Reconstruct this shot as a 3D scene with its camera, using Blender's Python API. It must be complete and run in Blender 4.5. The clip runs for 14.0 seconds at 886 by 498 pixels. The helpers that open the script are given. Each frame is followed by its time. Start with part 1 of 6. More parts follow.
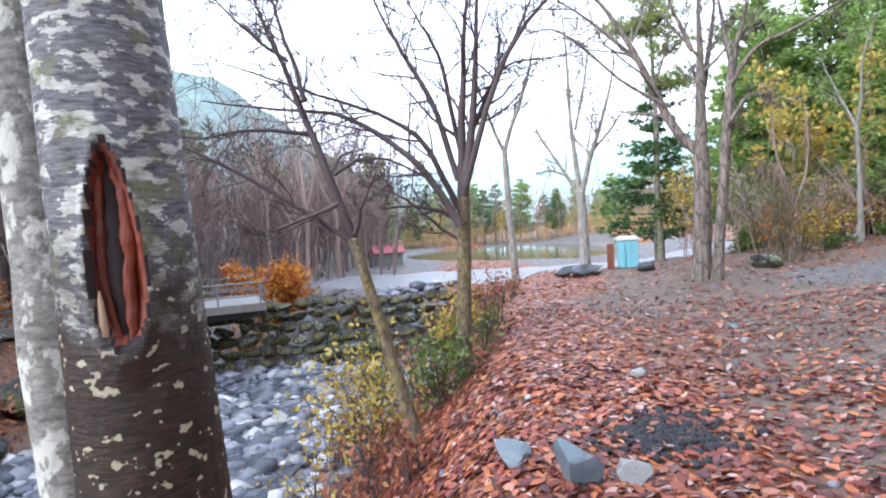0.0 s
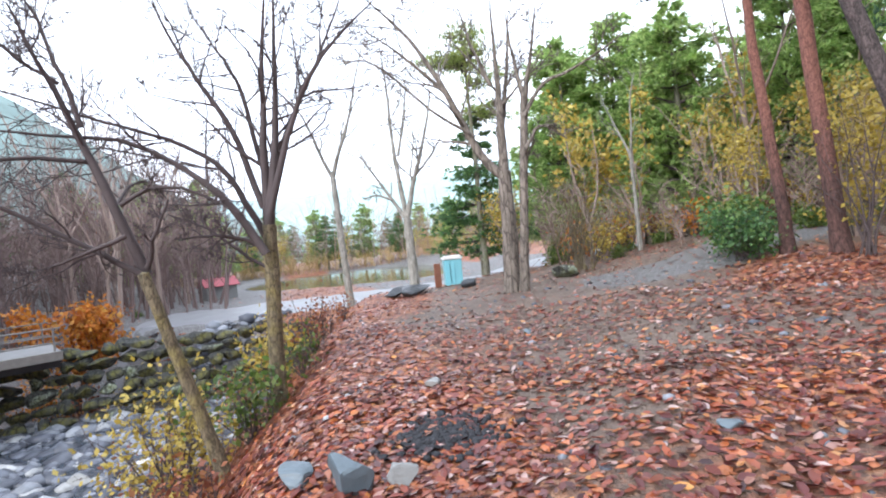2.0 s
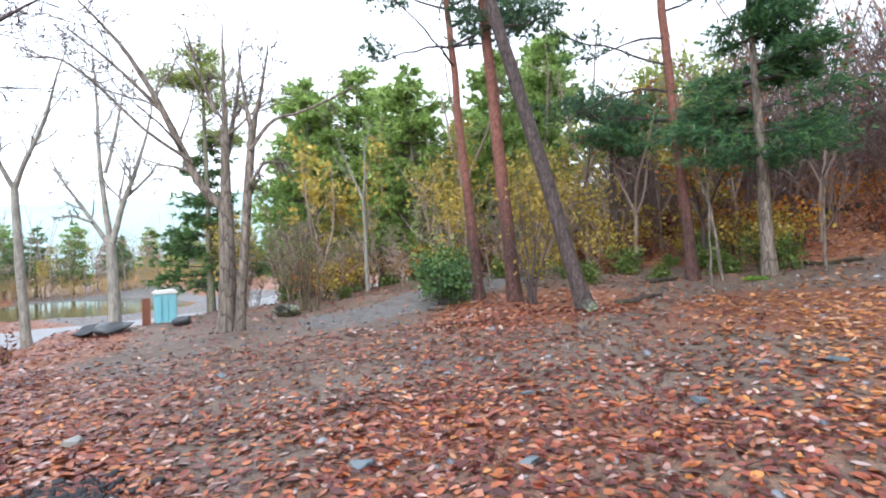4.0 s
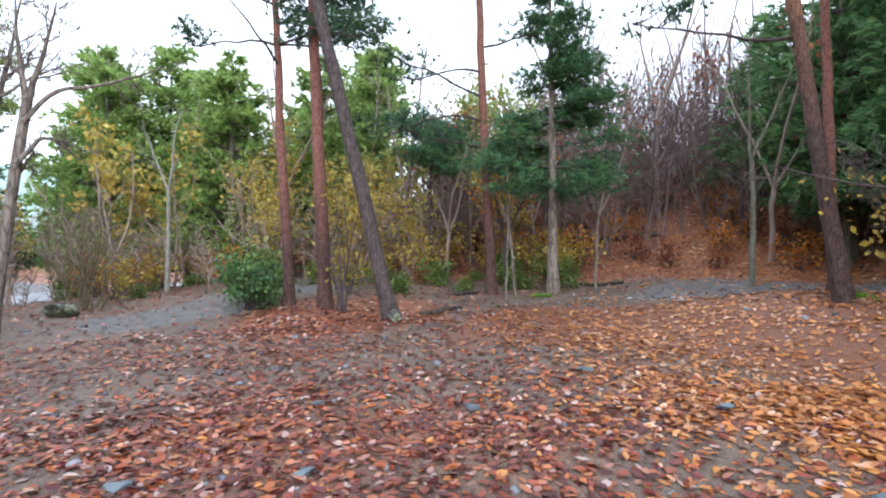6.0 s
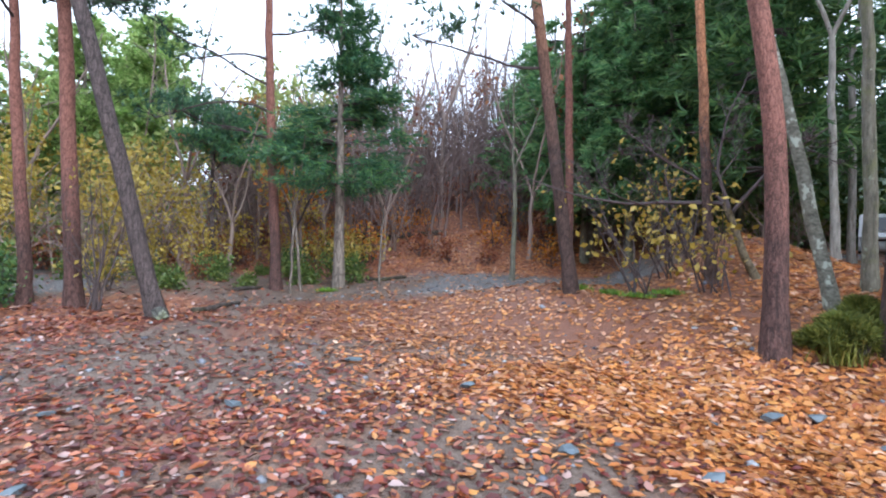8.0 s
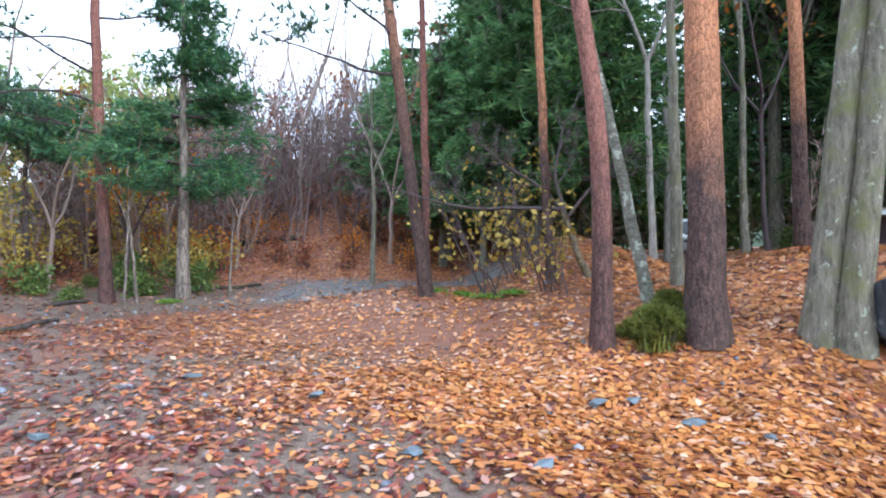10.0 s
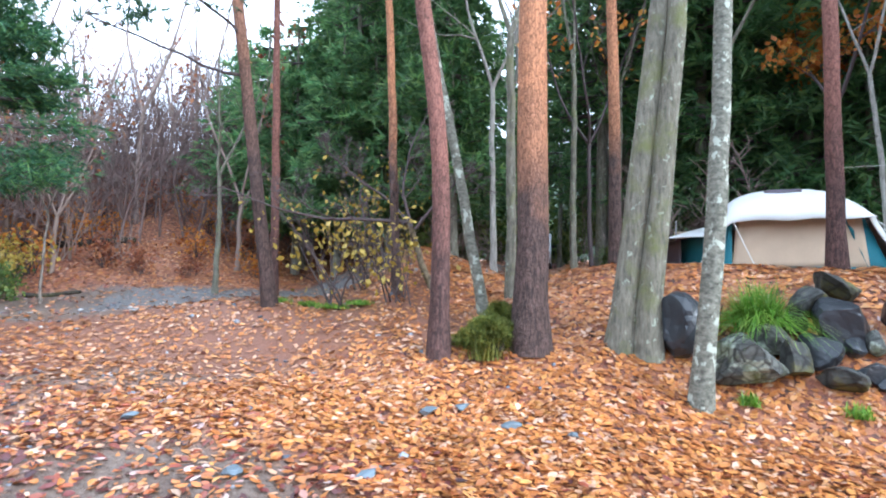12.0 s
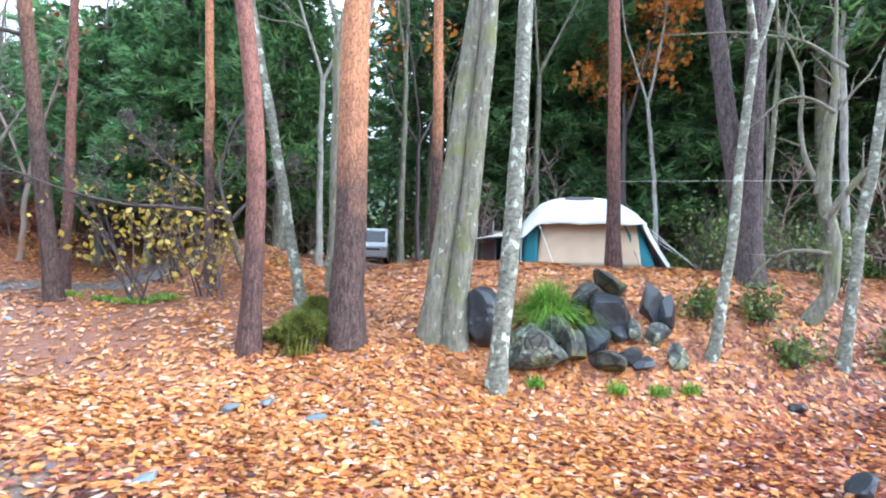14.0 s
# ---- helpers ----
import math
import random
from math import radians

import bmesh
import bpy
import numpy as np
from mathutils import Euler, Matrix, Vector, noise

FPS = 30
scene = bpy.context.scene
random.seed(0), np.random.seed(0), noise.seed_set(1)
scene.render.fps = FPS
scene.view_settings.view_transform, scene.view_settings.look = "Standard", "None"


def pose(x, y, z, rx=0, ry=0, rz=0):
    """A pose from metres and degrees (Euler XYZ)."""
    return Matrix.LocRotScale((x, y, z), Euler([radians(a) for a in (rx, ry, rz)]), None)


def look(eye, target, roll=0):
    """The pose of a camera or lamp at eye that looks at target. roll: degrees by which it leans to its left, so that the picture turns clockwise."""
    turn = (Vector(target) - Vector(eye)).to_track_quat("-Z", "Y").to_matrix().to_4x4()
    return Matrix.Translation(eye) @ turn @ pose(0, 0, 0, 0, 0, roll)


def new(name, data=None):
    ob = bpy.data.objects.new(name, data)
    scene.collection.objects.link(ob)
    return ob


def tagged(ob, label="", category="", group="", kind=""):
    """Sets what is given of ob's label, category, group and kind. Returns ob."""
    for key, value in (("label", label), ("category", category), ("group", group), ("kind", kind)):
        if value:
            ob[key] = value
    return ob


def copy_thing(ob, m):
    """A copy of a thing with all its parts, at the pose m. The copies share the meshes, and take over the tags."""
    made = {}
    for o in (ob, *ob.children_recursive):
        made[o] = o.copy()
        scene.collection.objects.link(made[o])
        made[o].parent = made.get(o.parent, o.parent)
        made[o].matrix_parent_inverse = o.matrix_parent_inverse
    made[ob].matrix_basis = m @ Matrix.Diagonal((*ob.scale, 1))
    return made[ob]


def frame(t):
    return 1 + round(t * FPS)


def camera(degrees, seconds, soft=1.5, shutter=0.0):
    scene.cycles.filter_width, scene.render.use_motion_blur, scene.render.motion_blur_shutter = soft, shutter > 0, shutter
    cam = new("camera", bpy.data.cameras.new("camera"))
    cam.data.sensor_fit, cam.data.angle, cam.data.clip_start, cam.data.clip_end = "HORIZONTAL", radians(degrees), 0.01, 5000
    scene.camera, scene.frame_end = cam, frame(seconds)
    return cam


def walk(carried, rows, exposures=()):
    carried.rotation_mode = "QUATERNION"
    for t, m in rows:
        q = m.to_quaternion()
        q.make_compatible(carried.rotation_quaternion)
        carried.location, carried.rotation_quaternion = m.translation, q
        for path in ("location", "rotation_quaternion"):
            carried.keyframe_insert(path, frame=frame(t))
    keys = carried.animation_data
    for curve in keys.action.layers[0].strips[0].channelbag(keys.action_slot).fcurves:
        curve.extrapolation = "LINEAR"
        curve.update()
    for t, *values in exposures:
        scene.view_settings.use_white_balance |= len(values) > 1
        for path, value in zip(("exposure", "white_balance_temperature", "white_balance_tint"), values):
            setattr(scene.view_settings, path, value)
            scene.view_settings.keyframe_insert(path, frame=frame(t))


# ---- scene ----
cam = camera(78.0, 14.0, 2.0)
METRES, EYE, TILT, LEAN, TURN = 3.0, 1.6, -2.4, 3.0, 0.0
ROWS = [
    (0.0, 0.0, 0.0, 0.0, 0.0, 0.0, -0.0),
    (0.5, 0.0348, -0.0009, -0.0044, -0.73, -0.13, -0.28),
    (1.0, 0.0673, -0.0287, -0.0047, -3.2, 0.4, 0.38),
    (1.5, 0.1153, -0.0654, -0.0065, -10.06, 1.02, 1.13),
    (2.0, 0.1726, -0.0921, -0.0108, -15.62, 2.11, 3.35),
    (2.5, 0.2488, -0.1215, -0.01, -23.83, 2.38, 3.12),
    (3.0, 0.3038, -0.1522, -0.0079, -30.51, 3.07, 3.19),
    (3.5, 0.3442, -0.1807, -0.002, -35.61, 3.82, 2.78),
    (4.0, 0.3794, -0.2189, 0.0042, -41.03, 4.81, 1.59),
    (6.5, 0.4, -0.3463, 0.0287, -63.22, 5.05, -0.0),
    (7.0, 0.3905, -0.3807, 0.0268, -67.77, 5.06, 0.84),
    (7.5, 0.3788, -0.4195, 0.024, -74.46, 4.9, 0.51),
    (10.0, 0.3907, -0.5131, 0.0248, -93.65, 4.95, 2.02),
    (10.5, 0.3734, -0.5367, 0.0282, -98.49, 5.12, 3.29),
    (11.0, 0.358, -0.554, 0.034, -102.83, 5.19, 2.57),
    (11.5, 0.3489, -0.5703, 0.0393, -104.99, 5.31, 1.84),
    (12.0, 0.3362, -0.5946, 0.0392, -107.97, 5.26, 1.76),
    (12.5, 0.322, -0.6153, 0.0413, -112.03, 5.03, 1.62),
    (13.0, 0.3041, -0.6405, 0.0388, -115.43, 4.79, 1.49),
    (13.5, 0.2767, -0.6682, 0.0373, -120.1, 4.25, 1.75),
    (14.0, 0.2387, -0.6849, 0.0359, -124.21, 4.14, 1.66),
]
EXPOSURES = [(0.0, 0.5, 5720, 12), (1.5, 0.46, 5950, 10), (4.2, 0.36, 6020, 9), (6.5, 0.22, 5780, 9), (7.5, 0.36, 5620, 9), (10.0, 0.66, 5380, 7), (12.0, 0.98, 5330, 6), (14.0, 1.3, 5300, 5)]
walk(cam, [(t, pose(0, 0, EYE, TILT, LEAN, TURN) @ pose(METRES * x, METRES * y, METRES * z, 90 + pitch, roll, yaw)) for t, x, y, z, yaw, pitch, roll in ROWS], EXPOSURES)

# ---------------------------------------------------------------- overcast daylight
world = bpy.data.worlds.new("overcast_sky")
scene.world = world
world.use_nodes = True
wn, wl = world.node_tree.nodes, world.node_tree.links
sky = wn.new("ShaderNodeTexSky")
sky.sky_type, sky.sun_disc = "NISHITA", False
sky.sun_elevation, sky.sun_rotation = radians(26), radians(232)
veil = wn.new("ShaderNodeMix")
veil.data_type = "RGBA"
veil.inputs[0].default_value = 0.93
veil.inputs[7].default_value = (10.0, 10.4, 11.3, 1)
wl.new(sky.outputs[0], veil.inputs[6])
wl.new(veil.outputs[2], wn["Background"].inputs[0])
wn["Background"].inputs[1].default_value = 0.18
sun = new("sun", bpy.data.lights.new("sun", "SUN"))
sun.data.energy, sun.data.angle, sun.data.color = 2.3, radians(30), (1, 0.95, 0.88)
sun.matrix_world = look((0, 0, 60), (80, 62, 10))

# ---------------------------------------------------------------- materials
def nodes_of(name):
    m = bpy.data.materials.new(name)
    m.use_nodes = True
    return m, m.node_tree.nodes, m.node_tree.links, m.node_tree.nodes["Principled BSDF"]


def ramp_node(n, stops, mode="LINEAR"):
    r = n.new("ShaderNodeValToRGB")
    r.color_ramp.interpolation = mode
    while len(r.color_ramp.elements) < len(stops):
        r.color_ramp.elements.new(0.5)
    for e, (p, c) in zip(r.color_ramp.elements, stops):
        e.position, e.color = p, (*c, 1)
    return r


def noise_node(n, l, scale, detail=4, rough=0.55, stretch=None, coord="Object"):
    t = n.new("ShaderNodeTexCoord")
    x = n.new("ShaderNodeTexNoise")
    x.inputs["Scale"].default_value, x.inputs["Detail"].default_value, x.inputs["Roughness"].default_value = scale, detail, rough
    if stretch:
        mp = n.new("ShaderNodeMapping")
        mp.inputs["Scale"].default_value = stretch
        l.new(t.outputs[coord], mp.inputs[0])
        l.new(mp.outputs[0], x.inputs["Vector"])
    else:
        l.new(t.outputs[coord], x.inputs["Vector"])
    return x


def mixed(n, l, fac, a, b, mode="MIX"):
    m = n.new("ShaderNodeMix")
    m.data_type, m.blend_type = "RGBA", mode
    for sock, v in ((m.inputs[0], fac), (m.inputs[6], a), (m.inputs[7], b)):
        if hasattr(v, "is_linked"):
            l.new(v, sock)
        elif isinstance(v, tuple):
            sock.default_value = (*v, 1)
        else:
            sock.default_value = v
    return m.outputs[2]


def bumped(n, l, p, height, strength=0.5, dist=0.02):
    b = n.new("ShaderNodeBump")
    b.inputs["Strength"].default_value, b.inputs["Distance"].default_value = strength, dist
    l.new(height, b.inputs["Height"])
    l.new(b.outputs[0], p.inputs["Normal"])


def plain(name, colour, rough=0.6, vary=0.25, scale=6.0, metal=0.0, bump=0.2, stretch=None):
    """A surface of one colour with two scales of blotches and a fine grain."""
    m, n, l, p = nodes_of(name)
    a = noise_node(n, l, scale, 6, 0.6, stretch)
    b = noise_node(n, l, scale * 7, 3, 0.6, stretch)
    dark = tuple(c * (1 - vary) for c in colour)
    light = tuple(min(1, c * (1 + vary)) for c in colour)
    r = ramp_node(n, [(0.3, dark), (0.7, light)])
    l.new(a.outputs[0], r.inputs[0])
    l.new(mixed(n, l, b.outputs[0], r.outputs[0], colour), p.inputs["Base Color"])
    p.inputs["Roughness"].default_value, p.inputs["Metallic"].default_value = rough, metal
    if bump:
        bumped(n, l, p, b.outputs[0], bump, 0.01)
    return m


def bark(name, low, high, patch=None, patch_at=0.6, scale=9.0, stretch=(1, 1, 0.25), rough=0.85, relief=0.8, moss=None, top=None, top_z=(3.0, 6.0)):
    """Bark: two-tone grain, optional lichen blotches, optional moss, and optional other colour of the upper stem."""
    m, n, l, p = nodes_of(name)
    g = noise_node(n, l, scale, 8, 0.65, stretch)
    r = ramp_node(n, [(0.32, low), (0.68, high)])
    l.new(g.outputs[0], r.inputs[0])
    col = r.outputs[0]
    if top:
        t = n.new("ShaderNodeTexCoord")
        sep = n.new("ShaderNodeSeparateXYZ")
        l.new(t.outputs["Object"], sep.inputs[0])
        w = noise_node(n, l, 1.3, 4)
        add = n.new("ShaderNodeMath")
        add.operation = "MULTIPLY_ADD"
        add.inputs[1].default_value = 3.0
        l.new(w.outputs[0], add.inputs[0])
        l.new(sep.outputs[2], add.inputs[2])
        mr = n.new("ShaderNodeMapRange")
        mr.inputs[1].default_value, mr.inputs[2].default_value = top_z[0] + 1.5, top_z[1] + 1.5
        l.new(add.outputs[0], mr.inputs[0])
        r2 = ramp_node(n, [(0.3, tuple(c * 0.6 for c in top)), (0.65, top)])
        l.new(g.outputs[0], r2.inputs[0])
        col = mixed(n, l, mr.outputs[0], col, r2.outputs[0])
    if patch:
        b = noise_node(n, l, scale * 0.55, 5, 0.6, (1, 1, 0.8))
        f = ramp_node(n, [(patch_at, (0, 0, 0)), (patch_at + 0.05, (1, 1, 1))])
        l.new(b.outputs[0], f.inputs[0])
        col = mixed(n, l, f.outputs[0], col, patch)
    if moss:
        b = noise_node(n, l, 2.2, 6, 0.65)
        f = ramp_node(n, [(0.5, (0, 0, 0)), (0.68, (1, 1, 1))])
        l.new(b.outputs[0], f.inputs[0])
        col = mixed(n, l, f.outputs[0], col, moss)
    l.new(col, p.inputs["Base Color"])
    p.inputs["Roughness"].default_value = rough
    vor = n.new("ShaderNodeTexVoronoi")
    vor.feature = "DISTANCE_TO_EDGE"
    vor.inputs["Scale"].default_value = scale * 1.1
    t = n.new("ShaderNodeTexCoord")
    mp = n.new("ShaderNodeMapping")
    mp.inputs["Scale"].default_value = (1, 1, 0.22 if stretch[2] < 0.9 else 1)
    warp = noise_node(n, l, scale * 0.6, 4, 0.6)
    bent = n.new("ShaderNodeVectorMath")
    bent.operation = "MULTIPLY_ADD"
    bent.inputs[1].default_value = (0.09, 0.09, 0.16)
    l.new(warp.outputs["Color"], bent.inputs[0])
    l.new(t.outputs["Object"], bent.inputs[2])
    l.new(bent.outputs[0], mp.inputs[0])
    l.new(mp.outputs[0], vor.inputs["Vector"])
    crack = ramp_node(n, [(0.0, (0.22, 0.2, 0.2)), (0.13, (1, 1, 1))])
    l.new(vor.outputs[0], crack.inputs[0])
    if relief >= 0.5:
        l.new(mixed(n, l, 0.8, col, crack.outputs[0], "MULTIPLY"), p.inputs["Base Color"])
    hm = n.new("ShaderNodeMath")
    hm.operation = "MULTIPLY_ADD"
    hm.inputs[1].default_value = 1.2
    l.new(vor.outputs[0], hm.inputs[0])
    l.new(g.outputs[0], hm.inputs[2])
    bumped(n, l, p, hm.outputs[0], relief, 0.03)
    return m


def leafy(name, stops, rough=0.5, through_light=0.25):
    """Leaves: a colour for each leaf from the ramp, some light shining through."""
    m, n, l, p = nodes_of(name)
    g = n.new("ShaderNodeNewGeometry")
    r = ramp_node(n, stops)
    l.new(g.outputs["Random Per Island"], r.inputs[0])
    ns = noise_node(n, l, 3.0, 3)
    hs = n.new("ShaderNodeHueSaturation")
    mr = n.new("ShaderNodeMapRange")
    mr.inputs[1].default_value, mr.inputs[2].default_value, mr.inputs[3].default_value, mr.inputs[4].default_value = 0.3, 0.7, 0.65, 1.3
    l.new(ns.outputs[0], mr.inputs[0])
    l.new(mr.outputs[0], hs.inputs["Value"])
    l.new(r.outputs[0], hs.inputs["Color"])
    l.new(hs.outputs[0], p.inputs["Base Color"])
    p.inputs["Roughness"].default_value = rough
    if through_light:
        tr = n.new("ShaderNodeBsdfTranslucent")
        mx = n.new("ShaderNodeMixShader")
        mx.inputs[0].default_value = through_light
        l.new(hs.outputs[0], tr.inputs[0])
        l.new(p.outputs[0], mx.inputs[1])
        l.new(tr.outputs[0], mx.inputs[2])
        l.new(mx.outputs[0], n["Material Output"].inputs[0])
    return m


M_PINE = bark("red_pine_bark", (0.03, 0.02, 0.018), (0.17, 0.105, 0.088), scale=24, top=(0.66, 0.30, 0.15), top_z=(1.6, 3.6))
M_PINE_MID = bark("brown_red_pine_bark", (0.03, 0.02, 0.018), (0.15, 0.09, 0.075), scale=24, top=(0.42, 0.21, 0.13), top_z=(2.6, 5.4))
M_PINE_DARK = bark("dark_pine_bark", (0.035, 0.028, 0.028), (0.17, 0.13, 0.125), scale=24)
M_PINE_RED = bark("reddish_pine_bark", (0.035, 0.02, 0.018), (0.18, 0.092, 0.078), scale=24, top=(0.33, 0.145, 0.11), top_z=(1.0, 3.2), relief=0.7)
M_BIRCH = bark("grey_lichen_bark", (0.06, 0.06, 0.045), (0.27, 0.27, 0.215), patch=(0.44, 0.48, 0.40), patch_at=0.56, scale=14, stretch=(1, 1, 1.6), relief=0.25)
M_GREY = bark("grey_brown_bark", (0.075, 0.07, 0.052), (0.27, 0.255, 0.195), patch=(0.36, 0.40, 0.31), patch_at=0.615, scale=18, relief=0.45, moss=(0.16, 0.17, 0.07))
M_PALE = bark("pale_grey_bark", (0.15, 0.142, 0.122), (0.40, 0.38, 0.34), patch=(0.12, 0.11, 0.10), patch_at=0.64, scale=16, relief=0.25)
M_BROWN = bark("brown_bark", (0.085, 0.068, 0.042), (0.28, 0.225, 0.14), scale=22, moss=(0.27, 0.22, 0.07), relief=0.5)
M_TWIG = plain("dark_twig", (0.085, 0.065, 0.065), 0.8, 0.4, 3.0, bump=0)
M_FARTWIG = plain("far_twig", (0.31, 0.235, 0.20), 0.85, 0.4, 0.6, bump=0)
M_NEEDLE = leafy("pine_needles", [(0, (0.03, 0.085, 0.05)), (0.6, (0.06, 0.14, 0.075)), (1, (0.12, 0.21, 0.08))], 0.5, 0.3)
M_FIR = leafy("fir_needles", [(0, (0.03, 0.10, 0.06)), (0.6, (0.075, 0.19, 0.085)), (1, (0.19, 0.35, 0.09))], 0.5, 0.3)
M_CEDAR = leafy("cedar_sprays", [(0, (0.20, 0.33, 0.09)), (0.6, (0.37, 0.51, 0.16)), (1, (0.55, 0.65, 0.25))], 0.5, 0.5)
M_CEDAR_DARK = leafy("dark_cedar_sprays", [(0, (0.05, 0.12, 0.045)), (0.6, (0.105, 0.215, 0.075)), (1, (0.21, 0.33, 0.10))], 0.5, 0.45)
M_CEDAR_MID = leafy("mid_green_cedar_sprays", [(0, (0.09, 0.21, 0.09)), (0.6, (0.18, 0.35, 0.14)), (1, (0.32, 0.48, 0.18))], 0.5, 0.5)
M_LITTER = leafy("fallen_leaves", [(0, (0.045, 0.014, 0.015)), (0.32, (0.15, 0.035, 0.03)), (0.62, (0.30, 0.075, 0.036)), (0.8, (0.46, 0.15, 0.05)), (0.92, (0.37, 0.18, 0.14)), (1, (0.54, 0.41, 0.38))], 0.33, 0.1)
M_LITTER_GOLD = leafy("golden_fallen_leaves", [(0, (0.26, 0.085, 0.025)), (0.2, (0.40, 0.145, 0.04)), (0.55, (0.53, 0.21, 0.06)), (0.78, (0.60, 0.285, 0.08)), (0.88, (0.56, 0.30, 0.18)), (1, (0.66, 0.45, 0.31))], 0.33, 0.12)
M_YELLOW = leafy("yellow_leaves", [(0, (0.28, 0.20, 0.03)), (0.5, (0.48, 0.36, 0.06)), (1, (0.62, 0.50, 0.14))], 0.5, 0.4)
M_ORANGE = leafy("orange_leaves", [(0, (0.40, 0.12, 0.02)), (0.6, (0.60, 0.23, 0.035)), (1, (0.66, 0.36, 0.07))], 0.5, 0.45)
M_GREENLEAF = leafy("green_leaves", [(0, (0.05, 0.10, 0.02)), (0.5, (0.11, 0.18, 0.04)), (1, (0.24, 0.28, 0.07))], 0.45, 0.35)
M_RUST = leafy("rust_leaves", [(0, (0.15, 0.045, 0.03)), (0.5, (0.31, 0.105, 0.05)), (1, (0.44, 0.20, 0.08))], 0.6, 0.3)
M_GRASS = leafy("grass_blades", [(0, (0.08, 0.20, 0.02)), (0.6, (0.19, 0.38, 0.04)), (1, (0.38, 0.50, 0.10))], 0.4, 0.35)
M_MOSS = leafy("moss_tufts", [(0, (0.05, 0.07, 0.01)), (0.6, (0.14, 0.17, 0.02)), (1, (0.28, 0.27, 0.05))], 0.8, 0.1)
M_ROCK = plain("dark_wet_rock", (0.032, 0.036, 0.042), 0.34, 0.45, 3.0, bump=0.5)
M_ROCK_PALE = plain("pale_stone", (0.30, 0.30, 0.29), 0.6, 0.3, 5.0, bump=0.5)
M_ROCK_LICHEN = bark("lichened_rock", (0.05, 0.055, 0.05), (0.15, 0.15, 0.13), patch=(0.36, 0.40, 0.32), patch_at=0.52, scale=6, stretch=(1, 1, 1), relief=0.5, moss=(0.09, 0.10, 0.02))
M_STREAMSTONE = leafy("stream_stone", [(0, (0.045, 0.05, 0.066)), (0.5, (0.125, 0.135, 0.165)), (0.85, (0.26, 0.275, 0.305)), (1, (0.5, 0.5, 0.49))], 0.4, 0)
M_WALLSTONE = bark("mossy_wall_stone", (0.025, 0.027, 0.025), (0.10, 0.10, 0.09), scale=4, stretch=(1, 1, 1), relief=0.5, moss=(0.16, 0.15, 0.02))
M_GREYBROWN = bark("warm_grey_bark", (0.11, 0.09, 0.075), (0.33, 0.28, 0.235), scale=9, patch=(0.30, 0.31, 0.20), patch_at=0.66, relief=0.5)
M_CANVAS_WHITE = plain("white_fly_fabric", (0.78, 0.78, 0.77), 0.55, 0.06, 2.0, bump=0.15)
M_CANVAS_TAN = plain("tan_canvas", (0.52, 0.40, 0.28), 0.8, 0.10, 3.0, bump=0.2)
M_CANVAS_TEAL = plain("teal_canvas", (0.02, 0.16, 0.20), 0.7, 0.15, 3.0, bump=0.2)
M_CANVAS_GREY = plain("mauve_grey_mesh", (0.13, 0.11, 0.13), 0.8, 0.15, 3.0, bump=0.2)
M_ROPE = plain("pale_cord", (0.6, 0.6, 0.58), 0.7, 0.1, 20.0, bump=0)
M_STEEL = plain("galvanised_steel", (0.45, 0.45, 0.44), 0.45, 0.2, 8.0, metal=0.6)
M_RAIL = plain("weathered_railing", (0.20, 0.185, 0.17), 0.6, 0.3, 8.0, metal=0.2)
M_CONCRETE = plain("grey_concrete", (0.22, 0.22, 0.22), 0.8, 0.2, 2.0)
M_BLUE = plain("pale_blue_plastic", (0.22, 0.52, 0.60), 0.4, 0.1, 3.0, bump=0.05)
M_WHITE = plain("white_plastic", (0.75, 0.75, 0.74), 0.4, 0.06, 3.0, bump=0.05)
M_RUSTBOARD = plain("rusty_brown_board", (0.28, 0.10, 0.06), 0.8, 0.3, 4.0)
M_CARPAINT = plain("white_car_paint", (0.72, 0.73, 0.74), 0.2, 0.03, 2.0, bump=0)
M_RUBBER = plain("black_rubber", (0.02, 0.02, 0.02), 0.8, 0.2, 8.0, bump=0.1)
M_GLASS = plain("dark_car_glass", (0.02, 0.025, 0.03), 0.08, 0.1, 2.0, bump=0)
M_LAMP = plain("clear_lamp_glass", (0.6, 0.6, 0.6), 0.15, 0.1, 2.0, bump=0)
M_ASH = plain("black_charcoal", (0.03, 0.03, 0.035), 0.75, 0.5, 20.0, bump=0.8)
M_SLATE = plain("blue_grey_slate", (0.13, 0.165, 0.19), 0.45, 0.25, 6.0, bump=0.3)
M_LOG = bark("rotten_log", (0.02, 0.017, 0.015), (0.08, 0.06, 0.05), scale=10, moss=(0.06, 0.06, 0.02))
M_ROOFRED = plain("faded_red_roof", (0.42, 0.10, 0.12), 0.6, 0.15, 2.0)


